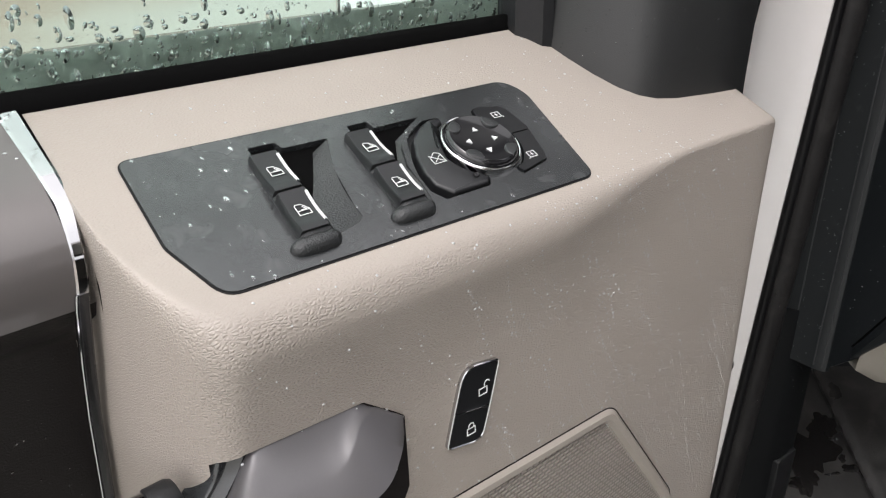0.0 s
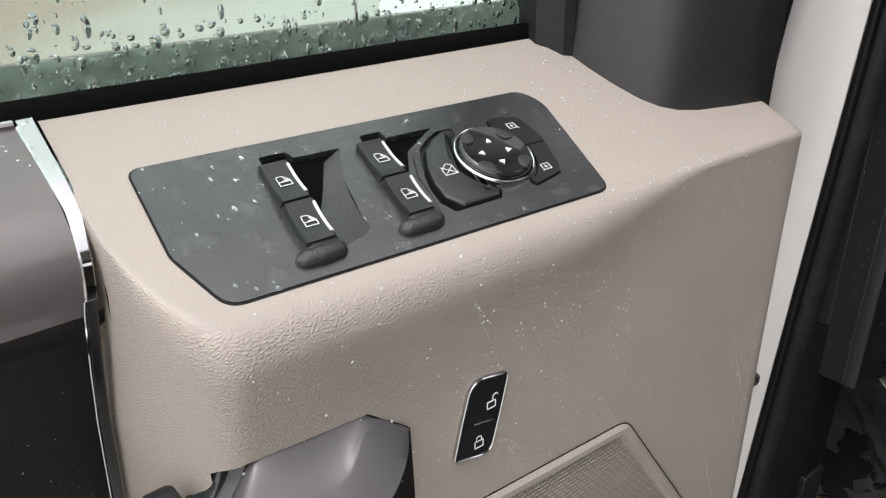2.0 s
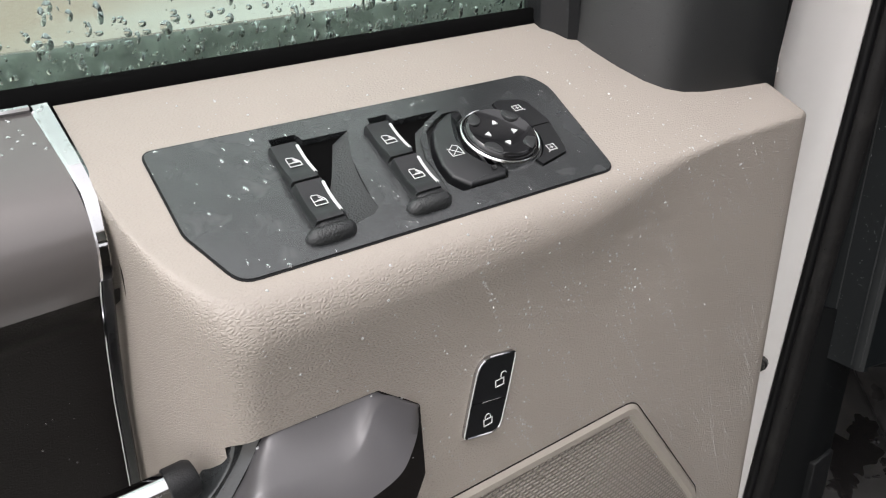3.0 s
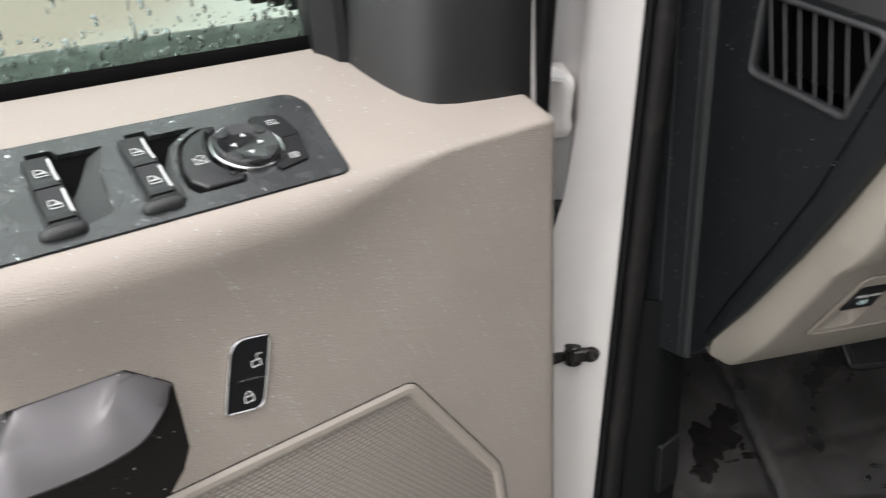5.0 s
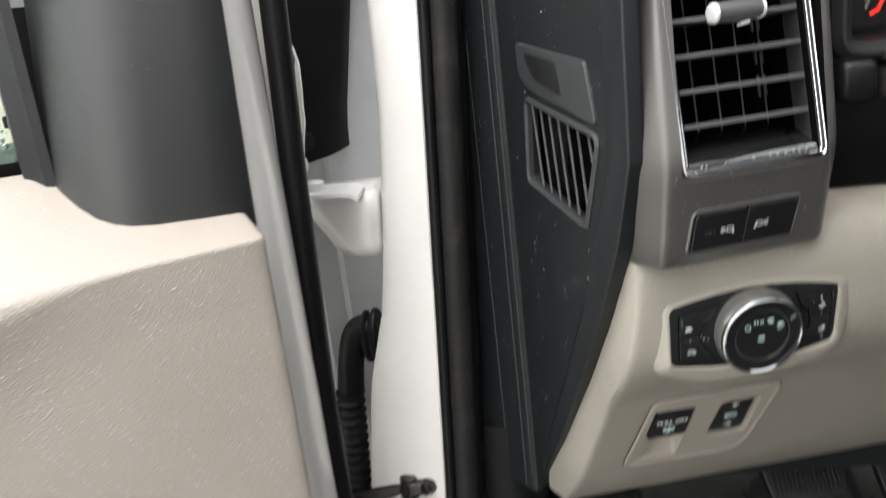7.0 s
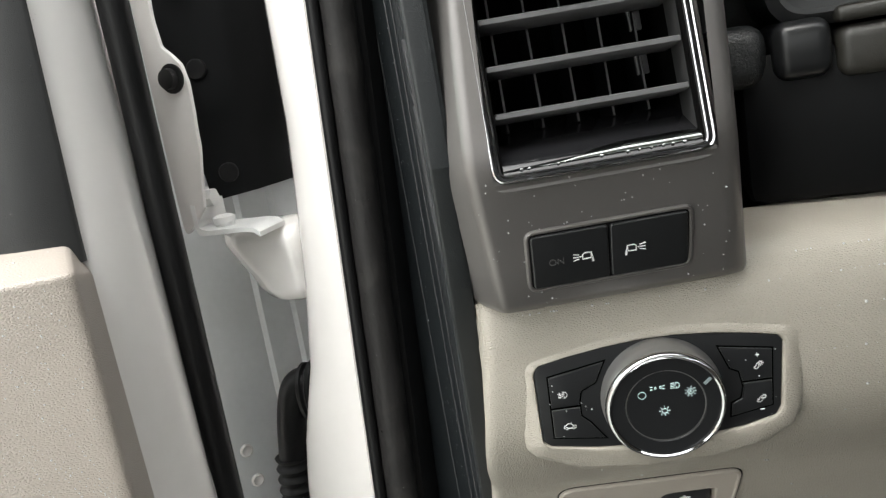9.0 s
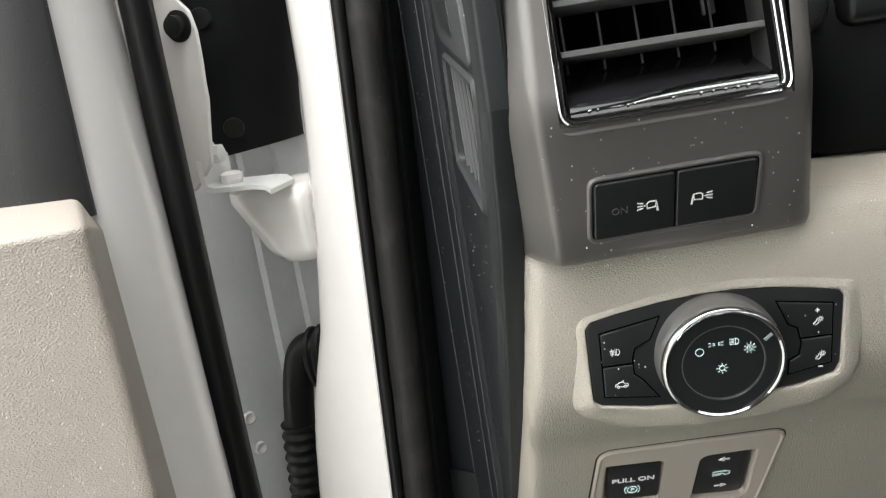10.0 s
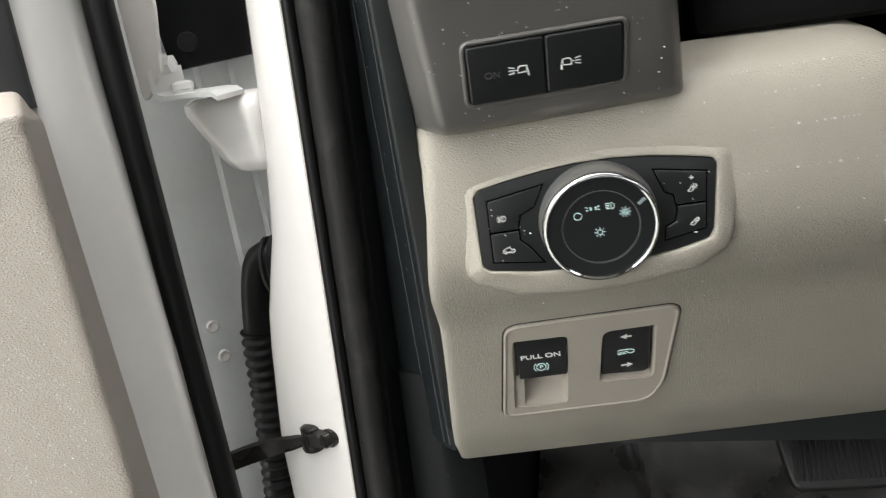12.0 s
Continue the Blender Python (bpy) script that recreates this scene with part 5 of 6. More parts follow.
part("tab_mark", slab([(0.0530, 0.0930), (0.0600, 0.0942), (0.0600, 0.0962), (0.0530, 0.0950)], -0.002, 0.0030), BRIGHT, tab, "small silver mark", HX)

# zone lamp switches below the vent
lamp_sw = thing("cargo_lamp_switch", (0.633, 0.57, 1.366), label="pair of black side lamp switches with white symbols", category="switch")
LX = plane_frame((0.6335, face_at(0.6335, 1.3825) - 0.0006, 1.3825), (0.1, 0.032, 0), (0, -0.34, 1))
ls = rounded([(-0.0435, -0.0172), (0.0435, -0.0172), (0.0440, 0.0172), (-0.0430, 0.0172)], 0.004, 4)
part("switch_rim", ring_slab(offset(ccw(ls), -0.002), offset(ccw(ls), 0.0008), -0.002, 0.0012, 0.0009), SATIN, lamp_sw, "", LX)
part("switch_base", slab(offset(ccw(ls), 0.0003), -0.002, 0.0006), RUBBER, lamp_sw, "", LX)
for x0, x1, flip, cxk in ((-0.0420, -0.0006, 1, -0.0145), (0.0006, 0.0422, -1, 0.0135)):
    key = part("lamp_key", slab(rounded([(x0, -0.0160), (x1, -0.0160), (x1, 0.0160), (x0, 0.0160)], 0.0022, 3), -0.001, 0.0024, 0.0009), BUTTON, lamp_sw, "", LX)
    ic = [[(-0.0005, -0.0022), (0.0048, -0.0018), (0.0052, 0.0022), (0.0008, 0.0024), (-0.0006, 0.0012), (-0.0005, -0.0022)], [(0.0052, 0.0022), (0.0062, -0.0022), (0.0066, -0.0044), (0.0058, -0.0046), (0.0056, -0.002)], [(-0.0016, 0.0), (-0.0024, 0.0)]] + [[(-0.0032, 0.0016 * k), (-0.0066, 0.0024 * k)] for k in (-1, 0, 1)]
    part("lamp_icon", strokes([[(x * flip * 0.82, y * 0.82) for x, y in l] for l in ic], 0.0005, 0.0028, (cxk, 0.0)), PRINT, key, "white mirror lamp symbol", LX, 0)
    if flip == 1:
        part("faint_mark", letters("ON", 0.0055, (-0.0290, -0.001), 0.0026), FAINT, key, "faint ON mark", LX, 0)

# ---- headlight switch ----
head_sw = thing("headlight_switch", (0.65, 0.595, 1.25), label="black headlight switch with chrome-ringed rotary knob", category="switch")
HL = plane_frame((0.6495, front_y(0.6495, 0.0) - 0.0004, 1.2870), (0.981, 0.196, 0), (0, 0.03, 1))
bez = [(-0.0712, 0.0222), (-0.0680, 0.0266), (-0.052, 0.0297), (-0.030, 0.0328), (-0.010, 0.0344), (0.012, 0.0344), (0.034, 0.0324), (0.054, 0.0292), (0.0690, 0.0262), (0.0714, 0.0225), (0.0672, -0.0160), (0.0640, -0.0215), (0.045, -0.0258), (0.02, -0.0288), (-0.01, -0.0298), (-0.04, -0.0278), (-0.067, -0.0238), (-0.0712, -0.0205)]
bez = rounded(bez, 0.003, 2)
smooth_bez = ccw(rounded(bez, 0.004, 2))
rings = []
for k, h in ((0.0310, -0.010), (0.0280, -0.0038), (0.0245, -0.0012), (0.0205, 0.0003), (0.0165, 0.0012), (0.0125, 0.0022), (0.0085, 0.0028), (0.0050, 0.0031), (0.0018, 0.0031), (0.0007, 0.0025), (0.0004, -0.003)):
    ring = []
    for x, y in smooth_bez:
        up = min(1, max(0, y / 0.028))
        soft_c = 1 - 0.40 * min(1, max(0, (abs(x) - 0.048) / 0.02)) * min(1, max(0, (-y - 0.004) / 0.014))
        ring.append((x * (1 + k * (0.66 if x > 0 else 0.62) * soft_c / 0.068), y * (1 + k * (0.45 if y > 0 else 0.62) * soft_c / 0.030), h - (0.0022 * up + (0.0024 if x < 0 else 0) * min(1, abs(x) / 0.05)) * min(1, k / 0.012)))
    rings.append(ring)
part("recess_rim", loft(rings, cap=False), DASH, head_sw, "beige moulded surround", HL, 60)
part("bezel", slab(bez, -0.006, 0.0016, 0.0008), BUTTON, head_sw, "black bezel", HL)
keyL = [(-0.0635, 0.0190), (-0.0300, 0.0246), (-0.0362, 0.0125), (-0.0452, 0.0083), (-0.0470, 0.0020), (-0.0470, -0.0070), (-0.0421, -0.0115), (-0.0345, -0.0222), (-0.0645, -0.0185)]
keyR = [(0.0650, 0.0190), (0.0350, 0.0240), (0.0404, 0.0101), (0.0454, 0.0076), (0.0469, -0.0018), (0.0452, -0.0085), (0.0395, -0.0112), (0.0385, -0.0190), (0.0622, -0.0148)]



def sun_lines(r, n=8):
    return [arc(0, 0, r, 0, 360, 14)] + [[(1.45 * r * math.cos(a), 1.45 * r * math.sin(a)), (2.05 * r * math.cos(a), 2.05 * r * math.sin(a))] for a in (2 * math.pi * k / n for k in range(n))]


fog = [[(0.0, -0.002), (0.0, 0.002)], arc(0.0, 0, 0.0026, 90, -90, 8)[0:], [(-0.001, -0.0028), (-0.001, 0.0028)]] + [[(-0.0018, 0.0014 * k), (-0.0050, 0.0014 * k - 0.0004)] for k in (-1, 0, 1)] + [[(-0.0036, -0.0028), (-0.0030, 0), (-0.0038, 0.0026)]]
cargo = [[(-0.0052, -0.0014), (-0.0050, 0.0004), (-0.0034, 0.0010), (-0.0016, 0.0024), (0.0012, 0.0024), (0.0022, 0.0008), (0.0050, 0.0004), (0.0052, -0.0014), (0.0040, -0.0016)], arc(-0.0030, -0.0016, 0.0010, 0, 360, 8), arc(0.0028, -0.0016, 0.0010, 0, 360, 8), [(-0.0018, -0.0016), (0.0016, -0.0016)]]
dim = [arc(-0.001, 0.0002, 0.0024, -140, 60, 10) + [(-0.001, 0.0002), (-0.0030, -0.0014)]] + [[(x + 0.0028, y + 0.0022) for x, y in l] for l in sun_lines(0.0011, 7)]
for poly, cutc, marks in ((keyL, -0.0005, ((fog, (-0.0555, 0.0078)), (cargo, (-0.0545, -0.0120)))), (keyR, 0.0010, ((dim, (0.0555, 0.0098)), (dim, (0.0555, -0.0105))))):
    for up, (mark, at) in zip((True, False), marks):
        q = clip(ccw(poly), cutc + (0.0004 if up else -0.0004), up)
        part("key_gap", slab(offset(ccw(q), -0.0007), 0.0, 0.0019), VOID, head_sw, "", HL, 30)
        key = part("lamp_key", slab(offset(ccw(q), 0.0003), 0.0, 0.0030, 0.0006), BUTTON, head_sw, "", HL, 30)
        part("key_icon", strokes(mark, 0.00028, 0.0034, at, 0.70), PRINT, key, "white lamp symbol", HL, 0)
        if poly is keyR:
            s = [[(-0.001, 0), (0.001, 0)]] + ([[(0, -0.001), (0, 0.001)]] if up else [])
            part("sign_mark", strokes(s, 0.0005, 0.0034, (0.0560, 0.0165 if up else -0.0165)), PRINT, key, "", HL, 0)
kc = (0.0004, -0.0012)
DIAL = HL @ Matrix.Translation((*kc, 0.0)) @ Matrix.Rotation(radians(9), 4, "X") @ Matrix.Translation((-kc[0], -kc[1], -0.0006))
dial = part("rotary_knob", lathe([(0.0352, -0.010), (0.0352, 0.002), (0.0348, 0.006), (0.0343, 0.0110), (0.0328, 0.0130)], 64, kc), SILVER, head_sw, "satin grey knob body", DIAL)
part("knob_ring", lathe([(0.0336, 0.0105), (0.0342, 0.0125), (0.0338, 0.0144), (0.0330, 0.0154), (0.0321, 0.0157), (0.0311, 0.0151), (0.0308, 0.011)], 72, kc), CHROME, dial, "chrome ring", DIAL)
part("knob_slope", lathe([(0.0312, 0.0140), (0.0306, 0.0142), (0.0302, 0.0142), (0.0298, 0.0142), (0.0240, 0.0140), (0.0235, 0.0140), (0.0231, 0.0139), (0.0228, 0.0132)], 64, kc, False), BUTTON, dial, "", DIAL)
part("knob_face", lathe([(0.0226, 0.0110), (0.0225, 0.0126), (0.0222, 0.0130), (0.0218, 0.0131), (0.0212, 0.0131), (0.012, 0.0131), (0.0005, 0.0131)], 64, kc), BUTTON, dial, "", DIAL)
FH = 0.0135
S8 = 0.8


def knob_mark(lines, x, y):
    return strokes(lines, 0.00029, FH, (kc[0] + x, kc[1] + y + 0.0022), S8)


marks = merge(knob_mark([arc(0, 0, 0.0028, 0, 360, 16)], -0.0127, 0.0064),
              knob_mark([arc(d * 0.0018, 0, 0.0010, 90 * d, -90 * d, 8) + [(d * 0.0018, 0.0010 * d)] for d in (1, -1)] + [[(d * 0.0034, 0.0009 * k), (d * 0.0050, 0.0013 * k)] for d in (-1, 1) for k in (-1, 1)], -0.0038, 0.0101),
              knob_mark([[(0, -0.0024), (0, 0.0024)], arc(0, 0, 0.0024, 90, -90, 8)] + [[(-0.0010, 0.0012 * k), (-0.0038, 0.0012 * k)] for k in (-1.6, -0.5, 0.5, 1.6)], 0.0067, 0.0103),
              knob_mark(sun_lines(0.0020, 9), 0.0145, 0.0053),
              letters("A", 0.0026, (kc[0] + 0.0145, kc[1] + 0.0075), FH),
              knob_mark(sun_lines(0.0019, 8), -0.0008, -0.0053))
part("knob_symbols", marks, TEAL, dial, "pale teal backlit symbols", DIAL, 0)
part("knob_pointer", slab([(kc[0] + 0.0215, kc[1] + 0.0122), (kc[0] + 0.0228, kc[1] + 0.0108), (kc[0] + 0.0268, kc[1] + 0.0142), (kc[0] + 0.0255, kc[1] + 0.0156)], 0.011, 0.0143), POINTER, dial, "grey pointer bar", DIAL, 0)

# ---- parking brake and pedal switches ----
plate_sw = thing("brake_and_pedal_switches", (0.62, 0.70, 1.10), label="beige plate with parking brake and pedal adjust switches", category="switch panel")
SW = plane_frame((0.5695, front_y(0.5695, 0.0501) + 0.0040, 1.2030), (0.981, 0.196, 0), (0, -0.62, 1))


def sw_part(name, bm, mat, parent, label="", smooth=40):
    """A part of the raked switch plate."""
    return part(name, bm, mat, parent, label, SW, smooth)


def inner(poly, d, h):
    return [(x, y, h) for x, y in offset(ccw(poly), d)]


pl = rounded([(0.0045, 0.0020), (0.1262, 0.0032), (0.1185, -0.0900), (0.1080, -0.1160), (-0.0085, -0.1160), (-0.0055, -0.0900)], [0.013, 0.010, 0.05, 0.020, 0.010, 0.05], 7)
pull_hole = rounded([(0.0085, -0.0160), (0.0482, -0.0168), (0.0440, -0.1050), (0.0022, -0.1050)], [0.003, 0.005, 0.005, 0.003], 4)
ped_hole = rounded([(0.0720, -0.0175), (0.1105, -0.0168), (0.1100, -0.0835), (0.0688, -0.0815)], [0.009, 0.003, 0.007, 0.003], 5)
sw_part("switch_plate", holed(ccw(pl), [pull_hole, ped_hole], -0.004, 0.0020), BEIGE_PLAIN, plate_sw, "smooth beige plate", 30)
sw_part("plate_rim", ring_slab(offset(ccw(pl), 0.0001), offset(ccw(pl), 0.0028), -0.002, 0.0029, 0.0009), BEIGE_PLAIN, plate_sw, "rounded beige edge")
sw_part("plate_seam", ring_slab(offset(ccw(pl), -0.0012), offset(ccw(pl), 0.0010), -0.008, 0.0006), UMBER, plate_sw, "dark seam")
# the scooped pocket under the brake key
rows = []
for y, h in ((-0.014, -0.004), (-0.050, -0.008), (-0.066, -0.0165), (-0.076, -0.0170), (-0.088, -0.0130), (-0.098, -0.0060), (-0.1035, -0.0005), (-0.1065, 0.0018)):
    f = (-0.014 - y) / 0.0925
    a, b = 0.0085 - 0.0063 * f, 0.0482 - 0.0042 * f
    rows.append([(a - 0.001, y, 0.0016), (a + 0.0006, y, 0.0004 + 0.4 * min(0, h)), (a + 0.003, y, h), ((a + b) / 2, y, h - 0.0008), (b - 0.0055, y, h), (b - 0.0015, y, 0.0004 + 0.45 * min(0, h)), (b + 0.001, y, 0.0016)])
sw_part("brake_pocket", loft(rows, closed=False), BEIGE_PLAIN, plate_sw, "beige finger pocket", 60)
pull = sw_part("brake_key", loft([[(x + 0.02 * (y + 0.04), y, h - drop) for y, h in ((-0.0165, -0.006), (-0.0170, 0.0012), (-0.0195, 0.0024), (-0.040, 0.0028), (-0.0600, 0.0030), (-0.0640, 0.0022), (-0.0652, -0.001), (-0.0630, -0.013), (-0.02, -0.013))] for x, drop in ((0.0100, 0.0012), (0.0106, 0.0), (0.028, 0.0), (0.0452, 0.0), (0.0458, 0.0012))]), BUTTON, plate_sw, "black parking brake key", 40)
sw_part("brake_text", letters("PULL ON", 0.0072, (0.0272, -0.0350), 0.0036, 0.00016), PRINT, pull, "white PULL ON lettering", 0)
brake_mark = merge(strokes([arc(0, 0, 0.0034, 0, 360, 20), arc(0, 0, 0.0052, 140, 220, 8), arc(0, 0, 0.0052, -40, 40, 8)], 0.0006, 0.0036, (0, 0)), letters("P", 0.0052, (0, 0), 0.0036))
brake_mark.transform(Matrix.Translation((0.0268, -0.0490, 0)) @ Matrix.Diagonal((1, 1.3, 1, 1)))
sw_part("brake_icon", brake_mark, TEAL, pull, "backlit teal parking brake symbol", 0)
sw_part("pedal_well", loft([inner(ped_hole, -0.0004, 0.0012), inner(ped_hole, 0.0008, 0.0004), inner(ped_hole, 0.0018, -0.0050), inner(ped_hole, 0.0022, -0.0120)], cap=False), BEIGE_PLAIN, plate_sw, "beige well", 30)
ped_poly = rounded([(0.0725, -0.0185), (0.1068, -0.0180), (0.1070, -0.0785), (0.0702, -0.0765)], [0.009, 0.003, 0.006, 0.003], 4)
ped = sw_part("pedal_key", slab(ped_poly, -0.008, -0.0006, 0.0018), BUTTON, plate_sw, "black pedal adjust key", 40)
foot = [[(-0.0058, -0.0016), (0.0005, -0.0006), (0.0032, -0.0030), (0.0060, -0.0018), (0.0056, 0.0012), (0.002, 0.0022), (-0.0035, 0.0020), (-0.0058, 0.0010)], [(-0.0056, -0.0034), (0.0, -0.0026)]]
sw_part("pedal_icon", strokes(foot, 0.0006, 0.0, (0.0890, -0.0478)), TEAL, ped, "teal foot symbol", 0)
for b, s in ((-0.0295, -1), (-0.0655, 1)):
    sw_part("arrow_mark", filled([[(0.0898 + s * 0.0046, b), (0.0898 + s * 0.0002, b + 0.0030), (0.0898 + s * 0.0002, b - 0.0030)][::s], [(0.0894 - s * 0.0036, b - 0.0008), (0.0898, b - 0.0008), (0.0898, b + 0.0008), (0.0894 - s * 0.0036, b + 0.0008)]], 0.0), PRINT, ped, "white arrow", 0)

# ---- footwell ----
floor_pan = part("footwell_floor", loft([[(x, y, z - 0.03) for y, z in ((-0.9, 0.62), (0.55, 0.62), (0.9, 0.62), (1.0, 0.64), (1.25, 0.80), (1.55, 1.06))] for x in (0.409, 1.25, 2.0)], closed=False), CLOTH, label="dark carpeted footwell floor", kind="structure")
mat_thing = thing("floor_mat", (0.75, 0.9, 0.60), label="dark rubber floor mat with wet dirty patches", category="floor mat")


def mat_z(y):
    return 0.645 if y < 0.91 else 0.645 + (y - 0.91) * 0.6


def mat_pt(x, y, lift=0.0):
    z = mat_z(y)
    groove = 0.668 - 0.2 * max(0, y - 0.93)
    left = 0.018 * min(1, max(0, (groove - 0.006 - x) / 0.012))
    seam = -0.007 * math.exp(-((x - groove) / 0.006) ** 2) if y > 0.88 else 0
    cross = -0.004 * math.exp(-((y - 0.985 - 0.14 * (x - 0.685)) / 0.006) ** 2) if 0.68 < x < 0.94 else 0
    rise = 0.03 * min(1, max(0, (x - 1.04) / 0.03)) if y > 0.93 else 0
    wedge = -0.03 * min(1, max(0, (x - 0.95) / 0.02)) * (1 if x < 1.04 else 0) if y > 0.97 else 0
    return (x, y, z + left + seam + cross + rise + wedge + lift)


rings = []
for i in range(121):
    y = 0.55 + 0.9 * i / 120
    rings.append([mat_pt(x, y) for x in [0.482, 0.485] + [0.50 + 0.007 * k for k in range(120)]])
part("mat_sheet", loft(rings, closed=False), MAT, mat_thing, "", IDENT, 60)
rngm = random.Random(4)


def puddle(cx, cy, rx, ry, n=72):
    ph = [rngm.uniform(0, 6.28) for _ in range(4)]
    pts = []
    for k in range(n):
        a = 2 * math.pi * k / n
        r = 1 + 0.2 * math.sin(2 * a + ph[0]) + 0.14 * math.sin(3 * a + ph[1]) + 0.10 * math.sin(5 * a + ph[2]) + 0.07 * math.sin(9 * a + ph[3]) + 0.05 * math.sin(14 * a + ph[0])
        pts.append((cx + rx * r * math.cos(a), cy + ry * r * math.sin(a)))
    bm2 = bmesh.new()
    c = bm2.verts.new(mat_pt(cx, cy, 0.004))
    vs = [bm2.verts.new(mat_pt(x, y, 0.0022)) for x, y in pts]
    for k in range(n):
        bm2.faces.new((c, vs[k - 1], vs[k]))
    return bm2


for cx, cy, rx, ry in ((0.578, 0.990, 0.034, 0.030), (0.603, 1.022, 0.022, 0.020), (0.556, 0.955, 0.022, 0.020), (0.635, 0.965, 0.016, 0.006), (0.622, 0.978, 0.006, 0.005), (0.535, 0.945, 0.006, 0.006), (0.90, 0.893, 0.085, 0.012), (0.84, 0.875, 0.045, 0.011), (0.98, 0.912, 0.05, 0.008), (0.85, 0.925, 0.018, 0.005), (0.90, 0.936, 0.03, 0.005), (0.955, 0.946, 0.035, 0.004), (0.815, 0.935, 0.006, 0.004), (0.835, 0.952, 0.008, 0.003), (0.875, 0.915, 0.012, 0.004)):
    part("wet_patch", puddle(cx, cy, rx, ry), WET, mat_thing, "wet black patch")
for k in range(34):
    f = rngm.random()
    cx, cy = (0.80 + 0.22 * f, 0.885 + 0.05 * f + rngm.uniform(-0.02, 0.02)) if k < 22 else (0.55 + 0.09 * f, 0.95 + 0.09 * rngm.random())
    r = 0.0015 + 0.006 * rngm.random() ** 2.5
    part("wet_patch", puddle(cx, cy, r * rngm.uniform(1.2, 3.2), r, 24), WET, mat_thing, "wet black patch")

brake = thing("brake_pedal", (0.865, 1.04, 0.78), label="black ribbed rubber brake pedal", category="pedal")
BP = plane_frame((0.853, 1.047, 0.842), (1, 0.08, 0), (0, 0.62, 0.78))
pp = rounded([(-0.064, 0.038), (0.066, 0.038), (0.060, -0.038), (-0.052, -0.038)], 0.020, 6)
part("pedal_pad", slab(pp, -0.012, 0.004, 0.004), PEDAL, brake, "", BP)
for k in range(15):
    x = -0.046 + 0.0068 * k
    part("pad_rib", box(x - 0.0018, x + 0.0018, -0.027, 0.028, 0.003, 0.0068, 0.0006, 1), PEDAL, brake, "", BP)
part("pedal_arm", sweep([(0.862, 1.057, 0.842), (0.866, 1.13, 0.90), (0.87, 1.18, 1.05), (0.87, 1.19, 1.3)], 0.012, 10), BLACK, brake)
accel = thing("accelerator_pedal", (1.0, 1.06, 0.79), label="black ribbed accelerator pedal", category="pedal")
AP = plane_frame((1.005, 1.075, 0.835), (1, 0.05, 0), (0, 0.62, 0.78))
pa = rounded([(-0.048, 0.078), (0.036, 0.078), (0.032, -0.060), (-0.034, -0.060)], 0.020, 6)
part("pedal_pad", slab(pa, -0.01, 0.004, 0.004), PEDAL, accel, "", AP)
for k in range(12):
    y = -0.038 + 0.0085 * k
    part("pad_rib", box(-0.030, 0.024, y - 0.002, y + 0.002, 0.003, 0.0068, 0.0006, 1), PEDAL, accel, "", AP)
part("pedal_arm", sweep([(1.01, 1.085, 0.84), (1.03, 1.17, 0.95), (1.04, 1.22, 1.1)], 0.009, 10), BLACK, accel)

# ---- steering column, instrument cluster, cab shell ----
column = thing("steering_column", (0.95, 0.72, 1.36), label="black textured steering column shroud", category="steering column")
rings = []
for y, s in ((0.46, 0.052), (0.47, 0.058), (0.58, 0.062), (0.72, 0.066)):
    rings.append([(0.905 + s * 1.1 * math.cos(a), y, 1.50 - 0.15 * (y - 0.46) + s * math.sin(a)) for a in (2 * math.pi * k / 24 for k in range(24))])
part("shroud", loft(rings), SCOOP, column)
part("side_shroud", box(0.692, 0.7305, 0.655, 0.74, 1.448, 1.486, 0.012, 4), SCOOP, column, "black grained side cover")
part("lever_housing", box(0.7325, 0.7650, 0.650, 0.74, 1.4500, 1.484, 0.009, 4), BUTTON, column, "smooth black lever housing")
part("upper_cover", box(0.7670, 0.85, 0.652, 0.74, 1.4785, 1.488, 0.004, 3), COVER, column, "dull grey-brown upper cover")
part("lower_cover", box(0.7670, 0.85, 0.652, 0.74, 1.4475, 1.4765, 0.008, 4), COVER, column, "dull grey-brown lower cover")
cluster = thing("instrument_cluster", (0.86, 0.74, 1.42), label="black instrument cluster with white numerals", category="instrument cluster")
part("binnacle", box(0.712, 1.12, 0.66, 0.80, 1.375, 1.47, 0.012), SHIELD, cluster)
rim = rounded([(0.731, 1.479), (1.12, 1.479), (1.12, 1.68), (0.731, 1.68)], 0.028, 6)
CL = plane_frame((0, 0.70, 0), (1, 0, 0), (0, 0, 1))
part("cluster_rim", ring_slab(rim, offset(ccw(rim), 0.016), -0.08, 0.04, 0.0065), RIM, cluster, "", CL)
face = part("cluster_face", slab(offset(ccw(rim), 0.008), -0.08, -0.04), GLOSS, cluster, "", CL)
for text, x, z in (("6", 0.7895, 1.548), ("7", 0.7890, 1.5205)):
    part("numeral", letters(text, 0.014, (x, z), -0.0392), PRINT, face, "white numeral " + text, CL, 0)
part("gauge_arc", strokes([[(0.8075, 1.560), (0.8065, 1.545), (0.8030, 1.525), (0.7985, 1.5150), (0.7925, 1.5115)]], 0.0022, -0.039), RED, face, "red gauge arc", CL, 0)
part("upper_dash", loft([[(x, y, z) for y, z in ((0.56, 1.73), (0.57, 1.745), (0.7, 1.75), (1.2, 1.72), (1.2, 1.0), (0.82, 1.0), (0.82, 1.68))] for x in (0.478, 1.3, 2.0)]), SLATE, dash, "dark upper dashboard")

